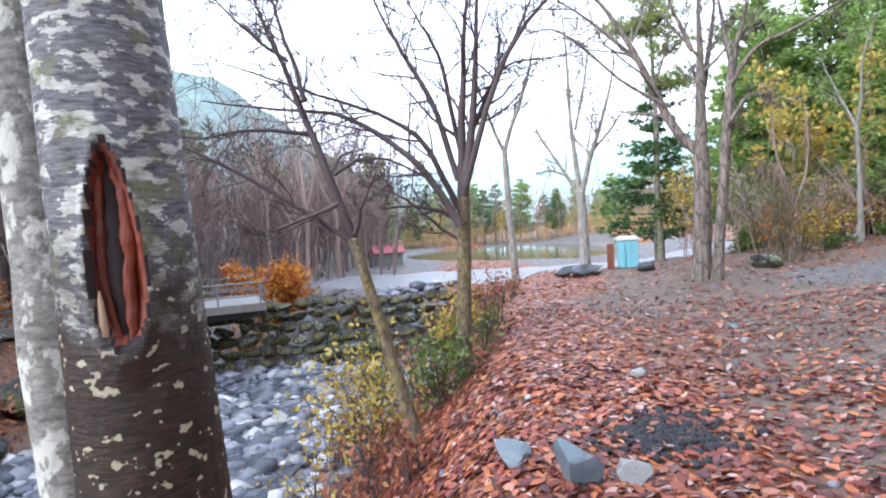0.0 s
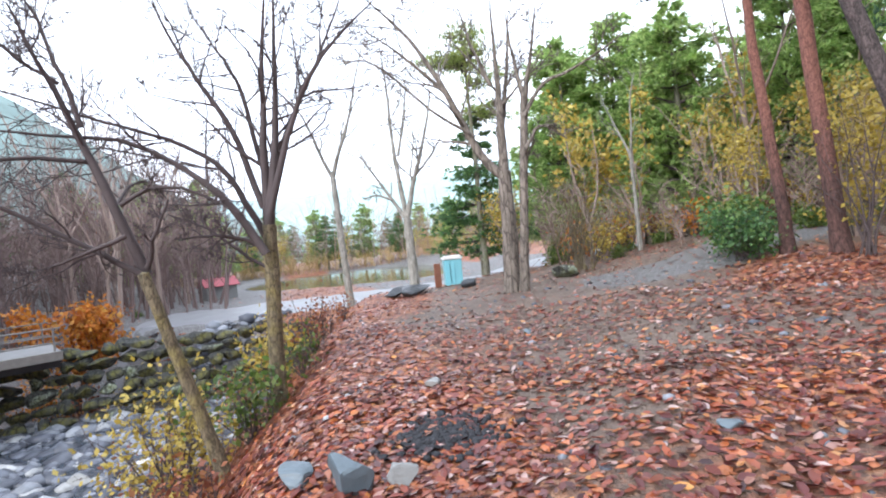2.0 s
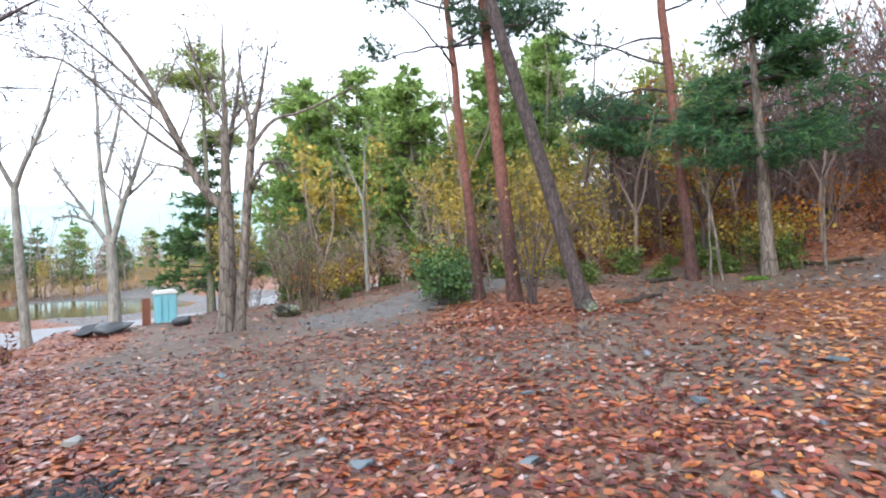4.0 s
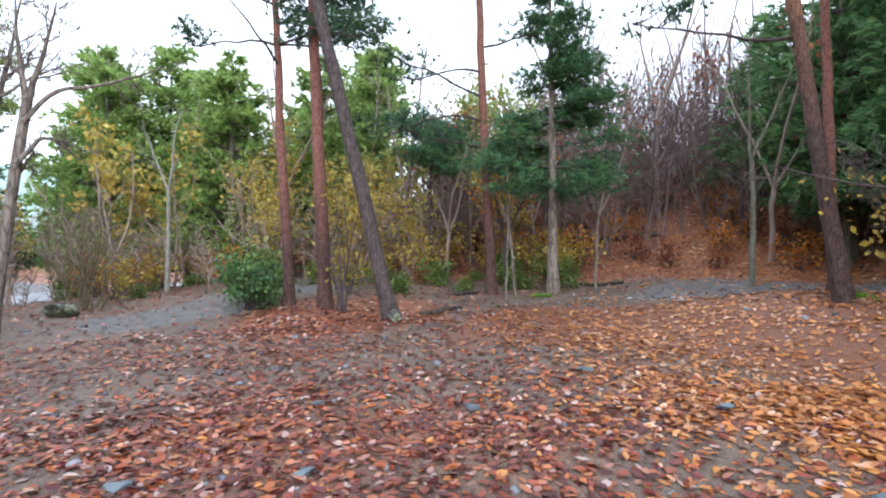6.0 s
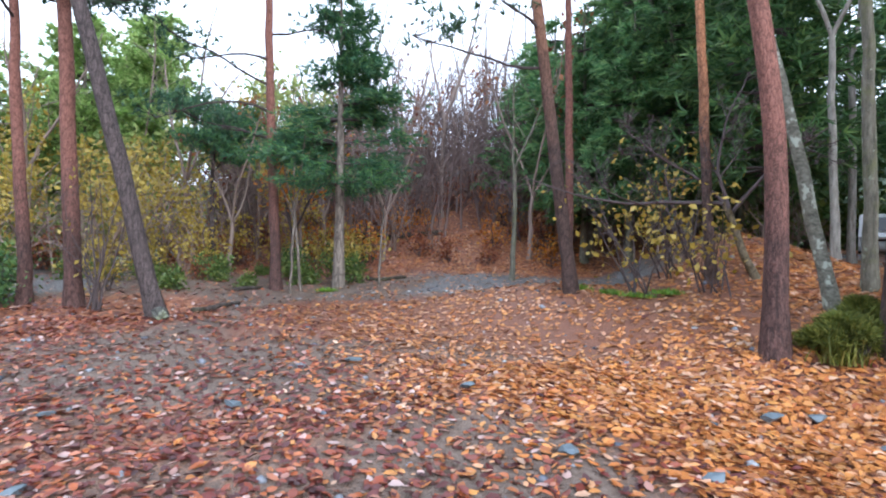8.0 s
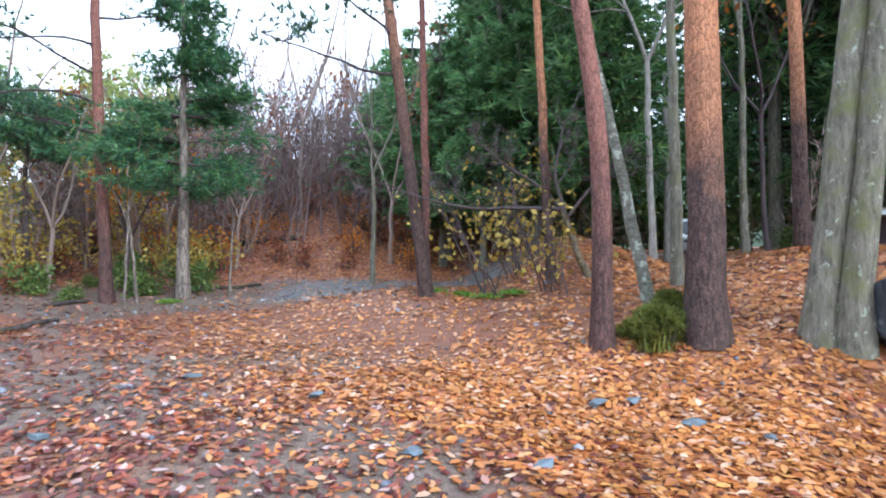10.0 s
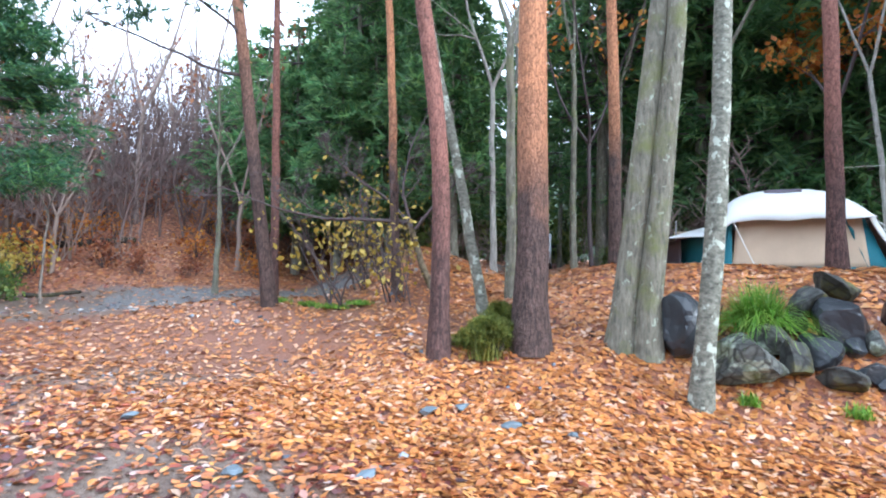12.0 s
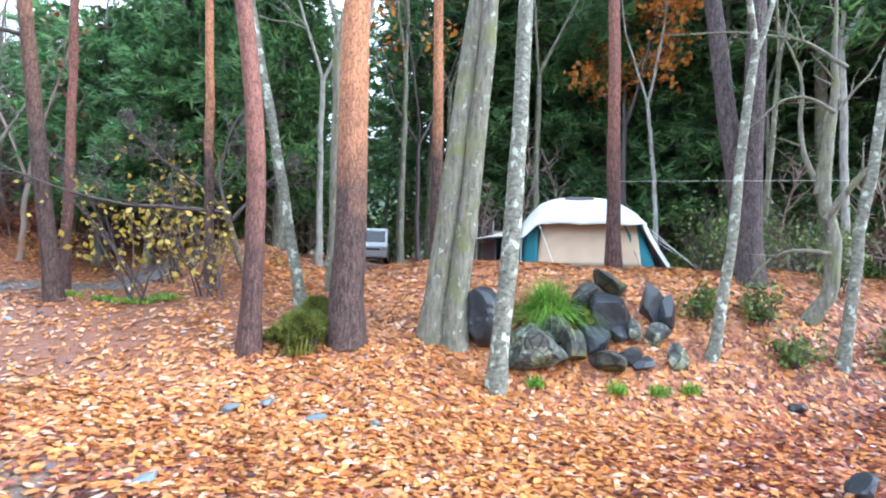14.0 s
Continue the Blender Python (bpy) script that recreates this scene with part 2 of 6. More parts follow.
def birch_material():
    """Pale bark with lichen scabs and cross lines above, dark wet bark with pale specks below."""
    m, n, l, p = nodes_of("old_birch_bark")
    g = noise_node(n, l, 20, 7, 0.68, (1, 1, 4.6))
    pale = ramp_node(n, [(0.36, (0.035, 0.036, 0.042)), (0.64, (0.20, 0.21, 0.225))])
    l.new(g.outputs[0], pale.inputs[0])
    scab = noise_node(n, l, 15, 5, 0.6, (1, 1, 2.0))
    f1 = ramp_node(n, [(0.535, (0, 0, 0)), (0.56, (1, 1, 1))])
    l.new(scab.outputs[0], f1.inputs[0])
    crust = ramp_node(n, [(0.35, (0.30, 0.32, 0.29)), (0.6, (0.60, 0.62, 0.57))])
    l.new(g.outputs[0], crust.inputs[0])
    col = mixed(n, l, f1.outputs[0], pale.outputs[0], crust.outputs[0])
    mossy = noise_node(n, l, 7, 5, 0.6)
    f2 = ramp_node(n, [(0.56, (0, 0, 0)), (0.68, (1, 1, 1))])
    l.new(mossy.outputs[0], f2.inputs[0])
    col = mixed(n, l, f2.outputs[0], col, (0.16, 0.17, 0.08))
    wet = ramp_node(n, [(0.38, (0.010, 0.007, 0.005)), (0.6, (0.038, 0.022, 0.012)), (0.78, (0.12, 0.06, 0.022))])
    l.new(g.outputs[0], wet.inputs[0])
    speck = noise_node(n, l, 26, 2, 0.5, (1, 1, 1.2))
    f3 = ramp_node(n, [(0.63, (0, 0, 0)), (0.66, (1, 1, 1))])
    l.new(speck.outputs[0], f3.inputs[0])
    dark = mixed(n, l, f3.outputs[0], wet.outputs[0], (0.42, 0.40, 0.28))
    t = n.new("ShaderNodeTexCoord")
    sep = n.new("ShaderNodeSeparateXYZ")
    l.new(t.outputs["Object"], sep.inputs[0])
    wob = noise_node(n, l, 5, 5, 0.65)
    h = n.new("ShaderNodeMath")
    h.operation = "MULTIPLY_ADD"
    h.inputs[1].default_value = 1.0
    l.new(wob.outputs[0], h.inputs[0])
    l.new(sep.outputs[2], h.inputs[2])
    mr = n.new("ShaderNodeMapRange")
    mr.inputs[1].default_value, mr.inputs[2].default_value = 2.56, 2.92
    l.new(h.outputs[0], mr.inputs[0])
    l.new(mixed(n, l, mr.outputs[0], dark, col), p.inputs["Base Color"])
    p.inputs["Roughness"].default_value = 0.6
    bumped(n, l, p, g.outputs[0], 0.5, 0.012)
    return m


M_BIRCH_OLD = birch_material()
M_WOUND = bark("raw_red_wood", (0.035, 0.008, 0.006), (0.27, 0.055, 0.022), scale=14, stretch=(1, 1, 0.15), relief=0.4, rough=0.6)
M_HOLLOW = plain("dark_hollow_wood", (0.02, 0.012, 0.012), 0.8, 0.5, 12.0, bump=0.4)


def water_material(name, colour, ripple, scale):
    m, n, l, p = nodes_of(name)
    w = noise_node(n, l, scale, 5, 0.6, (1, 1, 1))
    p.inputs["Base Color"].default_value = (*colour, 1)
    p.inputs["Roughness"].default_value = 0.08
    bumped(n, l, p, w.outputs[0], ripple, 0.1)
    return m


M_STREAM = water_material("running_water", (0.03, 0.04, 0.055), 1.0, 5.0)
M_POND = water_material("still_pond_water", (0.10, 0.11, 0.05), 0.05, 1.5)
# hill across the valley: distance haze is mixed into this base colour
M_FAR_HILL = plain("wooded_hill_haze_tint", (0.19, 0.26, 0.245), 0.9, 0.5, 0.12, bump=0)
M_EAST_HILL = plain("dark_wooded_hill", (0.045, 0.065, 0.04), 0.9, 0.4, 0.1, bump=0)
M_BRUSH = plain("dark_brushwood", (0.19, 0.135, 0.125), 0.85, 0.4, 0.6, bump=0)
# skyline ridge: paler and bluer still, its haze painted into the colour
M_FARTHEST = plain("farthest_hill_haze_tint", (0.34, 0.46, 0.45), 0.9, 0.15, 0.02, bump=0)
M_BIRCH_PALE = bark("whitish_birch_bark", (0.11, 0.11, 0.10), (0.34, 0.34, 0.31), patch=(0.54, 0.56, 0.51), patch_at=0.53, scale=22, stretch=(1, 1, 2.2), relief=0.3)
M_REED = plain("golden_reed", (0.44, 0.31, 0.14), 0.8, 0.4, 0.5, bump=0)
M_PALEGREEN = leafy("pale_green_leaves", [(0, (0.22, 0.30, 0.08)), (0.5, (0.36, 0.44, 0.13)), (1, (0.52, 0.54, 0.20))], 0.6, 0.5)
M_FERN = leafy("fern_fronds", [(0, (0.08, 0.10, 0.015)), (0.6, (0.20, 0.22, 0.03)), (1, (0.36, 0.30, 0.08))], 0.6, 0.3)
# ---------------------------------------------------------------- the lie of the land
def step(a, b, v):
    """Smooth 0..1 from a to b, for numbers and arrays."""
    q = np.clip((np.asarray(v, float) - a) / (b - a), 0, 1)
    return q * q * (3 - 2 * q)


def ramp(v, soft=1.0):
    """A rounded max(v, 0)."""
    v = np.asarray(v, float)
    return 0.5 * (v + np.sqrt(v * v + soft * soft)) - 0.0


def edge_x(y):
    """Where the level ground breaks off into the stream bank."""
    y = np.minimum(np.asarray(y, float), 20.0)
    return 0.15 + 0.10 * y + 0.9 * step(9, 16, y) - 0.6 * step(3, -3, y)


def land(x, y):
    """Height of the ground."""
    x, y = np.asarray(x, float), np.asarray(y, float)
    rise = 0.10 * (ramp(x - 4.0, 1.5) - 0.13)
    z = rise / (1 + (rise / 1.5) ** 4) ** 0.25 * step(-8, -2, y) * step(26, 12, y)
    s = 0.75 * x - 0.66 * y
    q = step(-5.0, -7.2, y)
    south = step(-2.5, -5.5, y)
    s0 = 7.2 + 1.3 * q
    z = z + (0.6 * (1 - 0.75 * step(11.2, 13.2, x) * (1 - south)) + 1.4 * south) * step(0, 1, (s - s0) / (2.6 + 2.7 * south - 2.2 * q)) * step(0.0, 5.5, x) * step(4.0, 1.0, y) + 0.042 * ramp(s - 13, 2) * step(0, 5, x)
    ratio = y / np.maximum(x, 1.0)
    z = z + (4.0 + 0.5 * np.sin(y * 0.33 + 0.05 * x) + 0.3 * np.sin(y * 0.9)) * step(14.6, 31.0, x) * step(-0.38, -0.08, ratio) * step(0.75, 0.3, ratio)
    # hollow of the cart track through the terrace
    off = (x - 9.0) * 0.504 + (y + 5.5) * 0.864
    z = z - 0.42 * np.exp(-(off / 1.2) ** 2) * step(8.6, 10.2, x) * step(36, 31, x) * step(-3.5, -5.0, y)
    # the flat with road and pond beyond, a little lower
    z = z - 0.65 * step(16.2, 20.5, y) * step(16, 9, x)
    # stream: bank, bed, far bank and the wooded slope behind
    d = edge_x(y) - x
    near = 2.35 * step(-0.3, 3.2, d) * step(-1.2, 0.8, 17.6 + 1.2 * ramp(d - 5.5, 1.0) - y)
    z = z - near
    far = (8.2 + 0.12 * y)
    rise = 1.8 * step(far, far + 2.5, d) + 0.28 * ramp(d - far - 6, 4) - 0.28 * 0.55
    z = z + np.maximum(rise, 0) * step(30, 22, y) + 0.30 * np.maximum(d - 14, 0) * step(20, 34, y) * step(13, 18, d)
    # pond basin
    z = z - 0.7 * step(1.06, 0.94, np.hypot((x - 7.0) / 10.0, (y - 46.0) / 12.5))
    # small humps and hollows
    hump = 0.05 * np.sin(x * 1.7 + 1.3 * np.sin(y * 1.1)) * np.sin(y * 1.4 + np.sin(x * 0.9)) + 0.018 * np.sin(x * 5.1 + y * 2.3) * np.sin(y * 6.3 - x * 1.9)
    z = z + hump * step(60, 20, np.hypot(x - 3, y))
    return np.minimum(z, 26.0)


def land1(x, y):
    return float(land(x, y))


def soft_noise(x, y):
    return 0.5 + 0.25 * (np.sin(x * 1.3 + 2.1 * np.sin(y * 0.7)) + np.sin(y * 1.1 + 1.7 * np.sin(x * 0.9 + 1))) + 0.12 * np.sin(3.1 * x + 2.3 * y)


def leaf_cover(x, y):
    """Share of the ground that is under leaves."""
    s = 0.75 * x - 0.66 * y
    d = x - edge_x(y)
    wander = 0.9 * (soft_noise(x * 0.8, y * 0.8) - 0.5)
    open_side = step(7.2, 8.9, x + wander) * step(-5.6, -4.2, y)
    gold = step(4.2, 7.4, s + wander) * step(4.0, 0.0, y) * (1 - 0.85 * open_side)
    bank = step(2.2, 0.3, d + wander) * step(-5.5, -1.0, d)
    near = step(8.5, 2.0, np.hypot(x - 1.5, y - 2.0))
    slope = step(15.2, 17.0, x)
    foot = step(2.8, 0.8, np.hypot(x - 9.6, y - 6.6))
    c = np.maximum.reduce([gold, bank * 0.9, near * 0.2, slope, foot * 0.75])
    wild = np.maximum(step(-8.0, -10.0, d) * 0.25, step(17, 19, y) * 0.2)
    c = np.maximum(c, wild)
    clear = 1 - 0.55 * gravel_share(x, y)
    return np.clip((0.19 + 0.26 * soft_noise(x, y)) * clear + 0.85 * c * (0.75 + 0.5 * soft_noise(x * 1.7, y * 1.7)), 0, 1)


def gravel_share(x, y):
    """Where bare grey gravel lies open: the lane, the flat below the slope, and the verge of the road."""
    wander = 0.8 * (soft_noise(x * 1.1 + 3, y * 1.1) - 0.5)
    lane = step(1.5, 0.5, np.abs(y - 9.9 - 0.06 * np.maximum(x - 8, 0) ** 1.6) + wander) * step(5.2, 8.0, x)
    flat = step(11.8, 13.4, x + wander) * step(17.2, 16.2, x) * step(2.6, 0.6, y + wander) * step(-4.4, -3.0, y)
    verge = step(16.6, 18.0, y) * step(62, 58, y)
    return np.maximum.reduce([lane, flat, verge])


def needle_share(x, y):
    """Where rusty pine needles cover the earth."""
    wander = 1.2 * (soft_noise(x * 0.9, y * 0.9 + 2) - 0.5)
    band = step(7.6, 9.6, x + wander) * step(13.0, 11.4, x + wander) * step(4.8, 2.6, y) * step(-6.0, -4.0, y)
    feet = 0.8 * step(3.2, 1.0, np.hypot(x - 9.7, y - 6.4))
    return np.maximum(band, feet)

# ---------------------------------------------------------------- builders
class Soup:
    """Collects tubes and small faces, and turns them into one mesh."""

    def __init__(self):
        self.v, self.tri, self.quad, self.n = [], [], [], 0

    def add(self, verts, tris=None, quads=None):
        verts = np.asarray(verts, np.float32).reshape(-1, 3)
        if tris is not None:
            self.tri.append(np.asarray(tris, np.int32).reshape(-1, 3) + self.n)
        if quads is not None:
            self.quad.append(np.asarray(quads, np.int32).reshape(-1, 4) + self.n)
        self.v.append(verts)
        self.n += len(verts)

    def tube(self, pts, radii, sides=6, rough=0.0, rng=None):
        pts = np.asarray(pts, float)
        radii = np.broadcast_to(np.asarray(radii, float), (len(pts),))
        tang = np.gradient(pts, axis=0)
        tang /= np.linalg.norm(tang, axis=1)[:, None] + 1e-9
        ref = np.array([1.0, 0.2, 0.1]) if abs(tang[0][0]) < 0.8 else np.array([0.1, 1.0, 0.2])
        u = np.cross(tang, ref)
        u /= np.linalg.norm(u, axis=1)[:, None]
        w = np.cross(tang, u)
        a = np.arange(sides) * 2 * math.pi / sides
        rr = radii[:, None] * np.ones(sides)
        if rough and rng is not None:
            rr = rr * (1 + rough * rng.uniform(-1, 1, rr.shape))
        ring = pts[:, None] + rr[..., None] * (np.cos(a)[None, :, None] * u[:, None] + np.sin(a)[None, :, None] * w[:, None])
        k = len(pts)
        i, j = np.meshgrid(np.arange(k - 1), np.arange(sides), indexing="ij")
        j2 = (j + 1) % sides
        q = np.stack([i * sides + j, i * sides + j2, (i + 1) * sides + j2, (i + 1) * sides + j], -1)
        self.add(ring.reshape(-1, 3), quads=q)
        tip = np.vstack([ring[-1], pts[-1] + tang[-1] * radii[-1] * 0.4])
        self.add(tip, tris=[(b, (b + 1) % sides, sides) for b in range(sides)])

    def mesh(self, name, origin=(0, 0, 0), smooth=True):
        v = np.concatenate(self.v) - np.asarray(origin, np.float32)
        tri = np.concatenate(self.tri) if self.tri else np.zeros((0, 3), np.int32)
        quad = np.concatenate(self.quad) if self.quad else np.zeros((0, 4), np.int32)
        me = bpy.data.meshes.new(name)
        me.vertices.add(len(v))
        me.vertices.foreach_set("co", v.astype(np.float32).ravel())
        loops = np.concatenate([tri.ravel(), quad.ravel()])
        me.loops.add(len(loops))
        me.loops.foreach_set("vertex_index", loops.astype(np.int32))
        starts = np.concatenate([np.arange(len(tri)) * 3, len(tri) * 3 + np.arange(len(quad)) * 4])
        me.polygons.add(len(starts))
        me.polygons.foreach_set("loop_start", starts.astype(np.int32))
        me.update(calc_edges=True)
        me.validate()
        me.polygons.foreach_set("use_smooth", np.full(len(me.polygons), smooth))
        return me


def thing(name, at, label, category, group="", kind=""):
    ob = new(name)
    ob.location = at
    return tagged(ob, label, category, group, kind)


def part(name, data, material, parent=None, label="", kind=""):
    """Links a Soup, bmesh or mesh as one mesh object, under its thing if it has one."""
    if isinstance(data, Soup):
        root = parent
        while root and root.parent:
            root = root.parent
        origin = root.matrix_basis.translation if root else (0, 0, 0)
        data = data.mesh(name, origin)
    elif isinstance(data, bmesh.types.BMesh):
        me = bpy.data.meshes.new(name)
        data.to_mesh(me)
        data.free()
        data = me
    if not data.materials:
        data.materials.append(material)
    ob = new(name, data)
    if parent:
        ob.parent = parent
    return tagged(ob, label, kind=kind)


def unit(v):
    v = np.asarray(v, float)
    return v / (np.linalg.norm(v) + 1e-9)


def limb(rng, start, way, length, segs, wobble, lift=0.0):
    """A wandering line of points."""
    pts, d = [np.asarray(start, float)], unit(way)
    for _ in range(segs):
        d = unit(d + rng.normal(0, wobble, 3) + (0, 0, lift))
        pts.append(pts[-1] + d * length / segs)
    return np.array(pts)


def branch_out(rng, soup, pts, r0, r1, level, deepest, count, spread=0.8, ratio=0.55, sides=5, lift=0.06, ends=None, first=0.25, fine=0.003):
    """Side branches along a limb, again and again; the finest ends are collected."""
    for _ in range(count):
        f = rng.uniform(first, 1.0)
        k = f * (len(pts) - 1)
        i = min(int(k), len(pts) - 2)
        p = pts[i] + (pts[i + 1] - pts[i]) * (k - i)
        along = unit(pts[i + 1] - pts[i])
        side = unit(np.cross(along, rng.normal(0, 1, 3)))
        way = unit(along * rng.uniform(0.3, 1.0) + side * spread)
        total = np.linalg.norm(np.diff(pts, axis=0), axis=1).sum()
        length = total * ratio * rng.uniform(0.55, 1.1) * (1.15 - 0.6 * f)
        r = max((r0 + (r1 - r0) * f) * rng.uniform(0.4, 0.65), fine)
        segs = 5 if level < deepest else 3
        q = limb(rng, p, way, length, segs, 0.16, lift)
        soup.tube(q, np.linspace(r, max(r * 0.25, fine * 0.67), len(q)), max(3, sides - level))
        if level < deepest:
            branch_out(rng, soup, q, r, r * 0.3, level + 1, deepest, max(2, int(count * 0.75)), spread, ratio * 0.95, sides, lift, ends, 0.15, fine)
        elif ends is not None:
            ends.append(q[-1])


def leaf_quads(rng, centres, size, stretch=1.6, flat=0.0):
    """One small pointed leaf (two triangles) at each centre, turned at random."""
    c = np.asarray(centres, float)
    k = len(c)
    a = rng.normal(0, 1, (k, 3))
    a[:, 2] *= 1 - flat
    a /= np.linalg.norm(a, axis=1)[:, None]
    b = np.cross(a, rng.normal(0, 1, (k, 3)))
    b /= np.linalg.norm(b, axis=1)[:, None] + 1e-9
    s = size * rng.uniform(0.6, 1.3, (k, 1))
    v = np.stack([c - a * s * stretch / 2, c + b * s / 2, c + a * s * stretch / 2, c - b * s / 2], 1)
    return v.reshape(-1, 3), np.arange(k * 4).reshape(k, 4)


def tufts(rng, centres, ways, blades, length, width, spread):
    """Tufts of thin blades: each blade one triangle that leaves the centre roughly along its way."""
    c = np.repeat(np.asarray(centres, float), blades, 0)
    w = np.repeat(np.asarray(ways, float), blades, 0) + rng.normal(0, spread, (len(c), 3))
    w /= np.linalg.norm(w, axis=1)[:, None] + 1e-9
    side = np.cross(w, rng.normal(0, 1, w.shape))
    side /= np.linalg.norm(side, axis=1)[:, None] + 1e-9
    L = length * rng.uniform(0.6, 1.2, (len(c), 1))
    v = np.stack([c - side * width / 2, c + side * width / 2, c + w * L], 1)
    return v.reshape(-1, 3), np.arange(len(c) * 3).reshape(-1, 3)


def stem_points(base, lean, height, n, rng, wobble=0.02, bend=(0, 0)):
    """A trunk's line: base, lean in metres per metre of height, a slow bend and small wobble."""
    h = np.linspace(0, height, n)
    f = h / height
    x = base[0] + lean[0] * h + bend[0] * np.sin(f * math.pi) + np.cumsum(rng.normal(0, wobble, n)) * (f > 0)
    y = base[1] + lean[1] * h + bend[1] * np.sin(f * math.pi) + np.cumsum(rng.normal(0, wobble, n)) * (f > 0)
    return np.stack([x, y, base[2] - 0.12 + h], 1)


def flare(n, r0, r1, height, foot=1.35):
    h = np.linspace(0, height, n)
    return (r0 + (r1 - r0) * h / height) * (1 + (foot - 1) * np.exp(-h / 0.25))


def seat(x, y, dip=0.0):
    return (x, y, land1(x, y) - dip)


def red_pine(x, y, r, lean, height, seed, material, label, crown_from=0.6, boughs=9, low_boughs=(), bow=None, needles=None, reach=1.0):
    """A tall pine: bare stem, and flat cloud-like needle pads on crooked boughs high up."""
    rng = np.random.RandomState(seed)
    base = seat(x, y)
    t = thing("red_pine", base, label, "tree", "red pines of the clearing")
    pts = stem_points(base, lean, height, 22, rng, 0.012)
    if bow:
        swing = np.sin(np.clip((pts[:, 2] - base[2]) / 5.5, 0, 1) * math.pi)
        pts[:, 0] += bow[0] * swing
        pts[:, 1] += bow[1] * swing
    s = Soup()
    s.tube(pts, flare(22, r, r * 0.4, height), 14, 0.05, rng)
    part("trunk", s, material, t)
    s, centres, ways = Soup(), [], []
    plan = [(rng.uniform(crown_from, 0.98), rng.uniform(0, 6.28), reach * rng.uniform(1.4, 2.6)) for _ in range(boughs)] + list(low_boughs)
    for b, (f, a, length) in enumerate(plan):
        p = pts[min(int(f * 21), 20)]
        q = limb(rng, p, (math.cos(a), math.sin(a), 0.15), length, 7, 0.16, 0.02)
        s.tube(q, np.linspace(r * 0.26, 0.012, 8), 5)
        for k in range(3 if b < boughs else 6, 8):
            for _ in range(4 if b < boughs else 3):
                tw = limb(rng, q[k], (*rng.normal(0, 1, 2), 0.25), rng.uniform(0.3, 0.75), 3, 0.2, 0.08)
                s.tube(tw, np.linspace(0.012, 0.004, 4), 3)
                m = 11
                centres.append(tw[-1] + rng.normal(0, 1, (m, 3)) * (0.22, 0.22, 0.07))
                ways.append(np.tile((0, 0, 0.6), (m, 1)) + rng.normal(0, 0.5, (m, 3)))
    part("branchwork", s, M_PINE_DARK if material is not M_PINE else M_PINE_RED, t, kind="stuff")
    s = Soup()
    v, f = tufts(rng, np.concatenate(centres), np.concatenate(ways), 9, 0.19, 0.028, 0.55)
    s.add(v, tris=f)
    part("crown", s, needles or M_NEEDLE, t, kind="stuff")
    return t


def bare_tree(name, x, y, r, lean, height, seed, material, label, fork=0.45, stems=3, count=6, deepest=3, spread=0.7, leaves=None, leaf=0.05, leaf_share=1.0, group="", bend=(0, 0), wide=0.45, sides=10, twig=None, low=None, ratio=0.5, base_z=None, per_end=2, second=None):
    """A leafless broadleaf tree: stem, several rising limbs, fine twigs, and a few leaves if it still has some."""
    rng = np.random.RandomState(seed)
    base = seat(x, y) if base_z is None else (x, y, base_z)
    t = thing(name, base, label, "tree", group)
    fh = fork * height
    pts = stem_points(base, lean, fh, 12, rng, 0.012, bend)
    s = Soup()
    s.tube(pts, flare(12, r, r * 0.72, fh), sides, 0.06, rng)
    part("trunk", s, material, t)
    if second:
        s = Soup()
        q = stem_points((base[0] + second[0], base[1] + second[1], land1(base[0] + second[0], base[1] + second[1])), second[3], height * 0.8, 14, rng, 0.015)
        s.tube(q, flare(14, second[2], second[2] * 0.5, height * 0.8), sides, 0.06, rng)
        part("second_trunk", s, material, t)
    s, ends = Soup(), []
    for k in range(stems):
        a = 6.283 * (k + rng.uniform(0, 0.7)) / stems
        way = (math.cos(a) * wide + lean[0], math.sin(a) * wide + lean[1], 1.0)
        q = limb(rng, pts[-1] - unit(way) * r * 0.5, way, (height - fh) * rng.uniform(0.75, 1.05), 9, 0.07, 0.05)
        r2 = r * (0.62 if stems > 1 else 0.75) * rng.uniform(0.8, 1.0)
        s.tube(q, np.linspace(r2, 0.012, len(q)), 7)
        branch_out(rng, s, q, r2, 0.012, 1, deepest, count, spread, ratio, 6, 0.05, ends)
    if low:
        branch_out(rng, s, pts, r * low[1], r * low[1] * 0.6, 1, deepest, low[0], 1.0, low[2], 6, 0.03, ends, 0.45)
    part("branchwork", s, twig or material, t, kind="stuff")
    if leaves and ends:
        e = np.array(ends)
        e = e[rng.rand(len(e)) < leaf_share]
        e = np.repeat(e, per_end, 0)
        s = Soup()
        v, f = leaf_quads(rng, e + rng.normal(0, leaf * 1.6, e.shape), leaf)
        s.add(v, quads=f)
        part("foliage", s, leaves, t, kind="stuff")
    return t


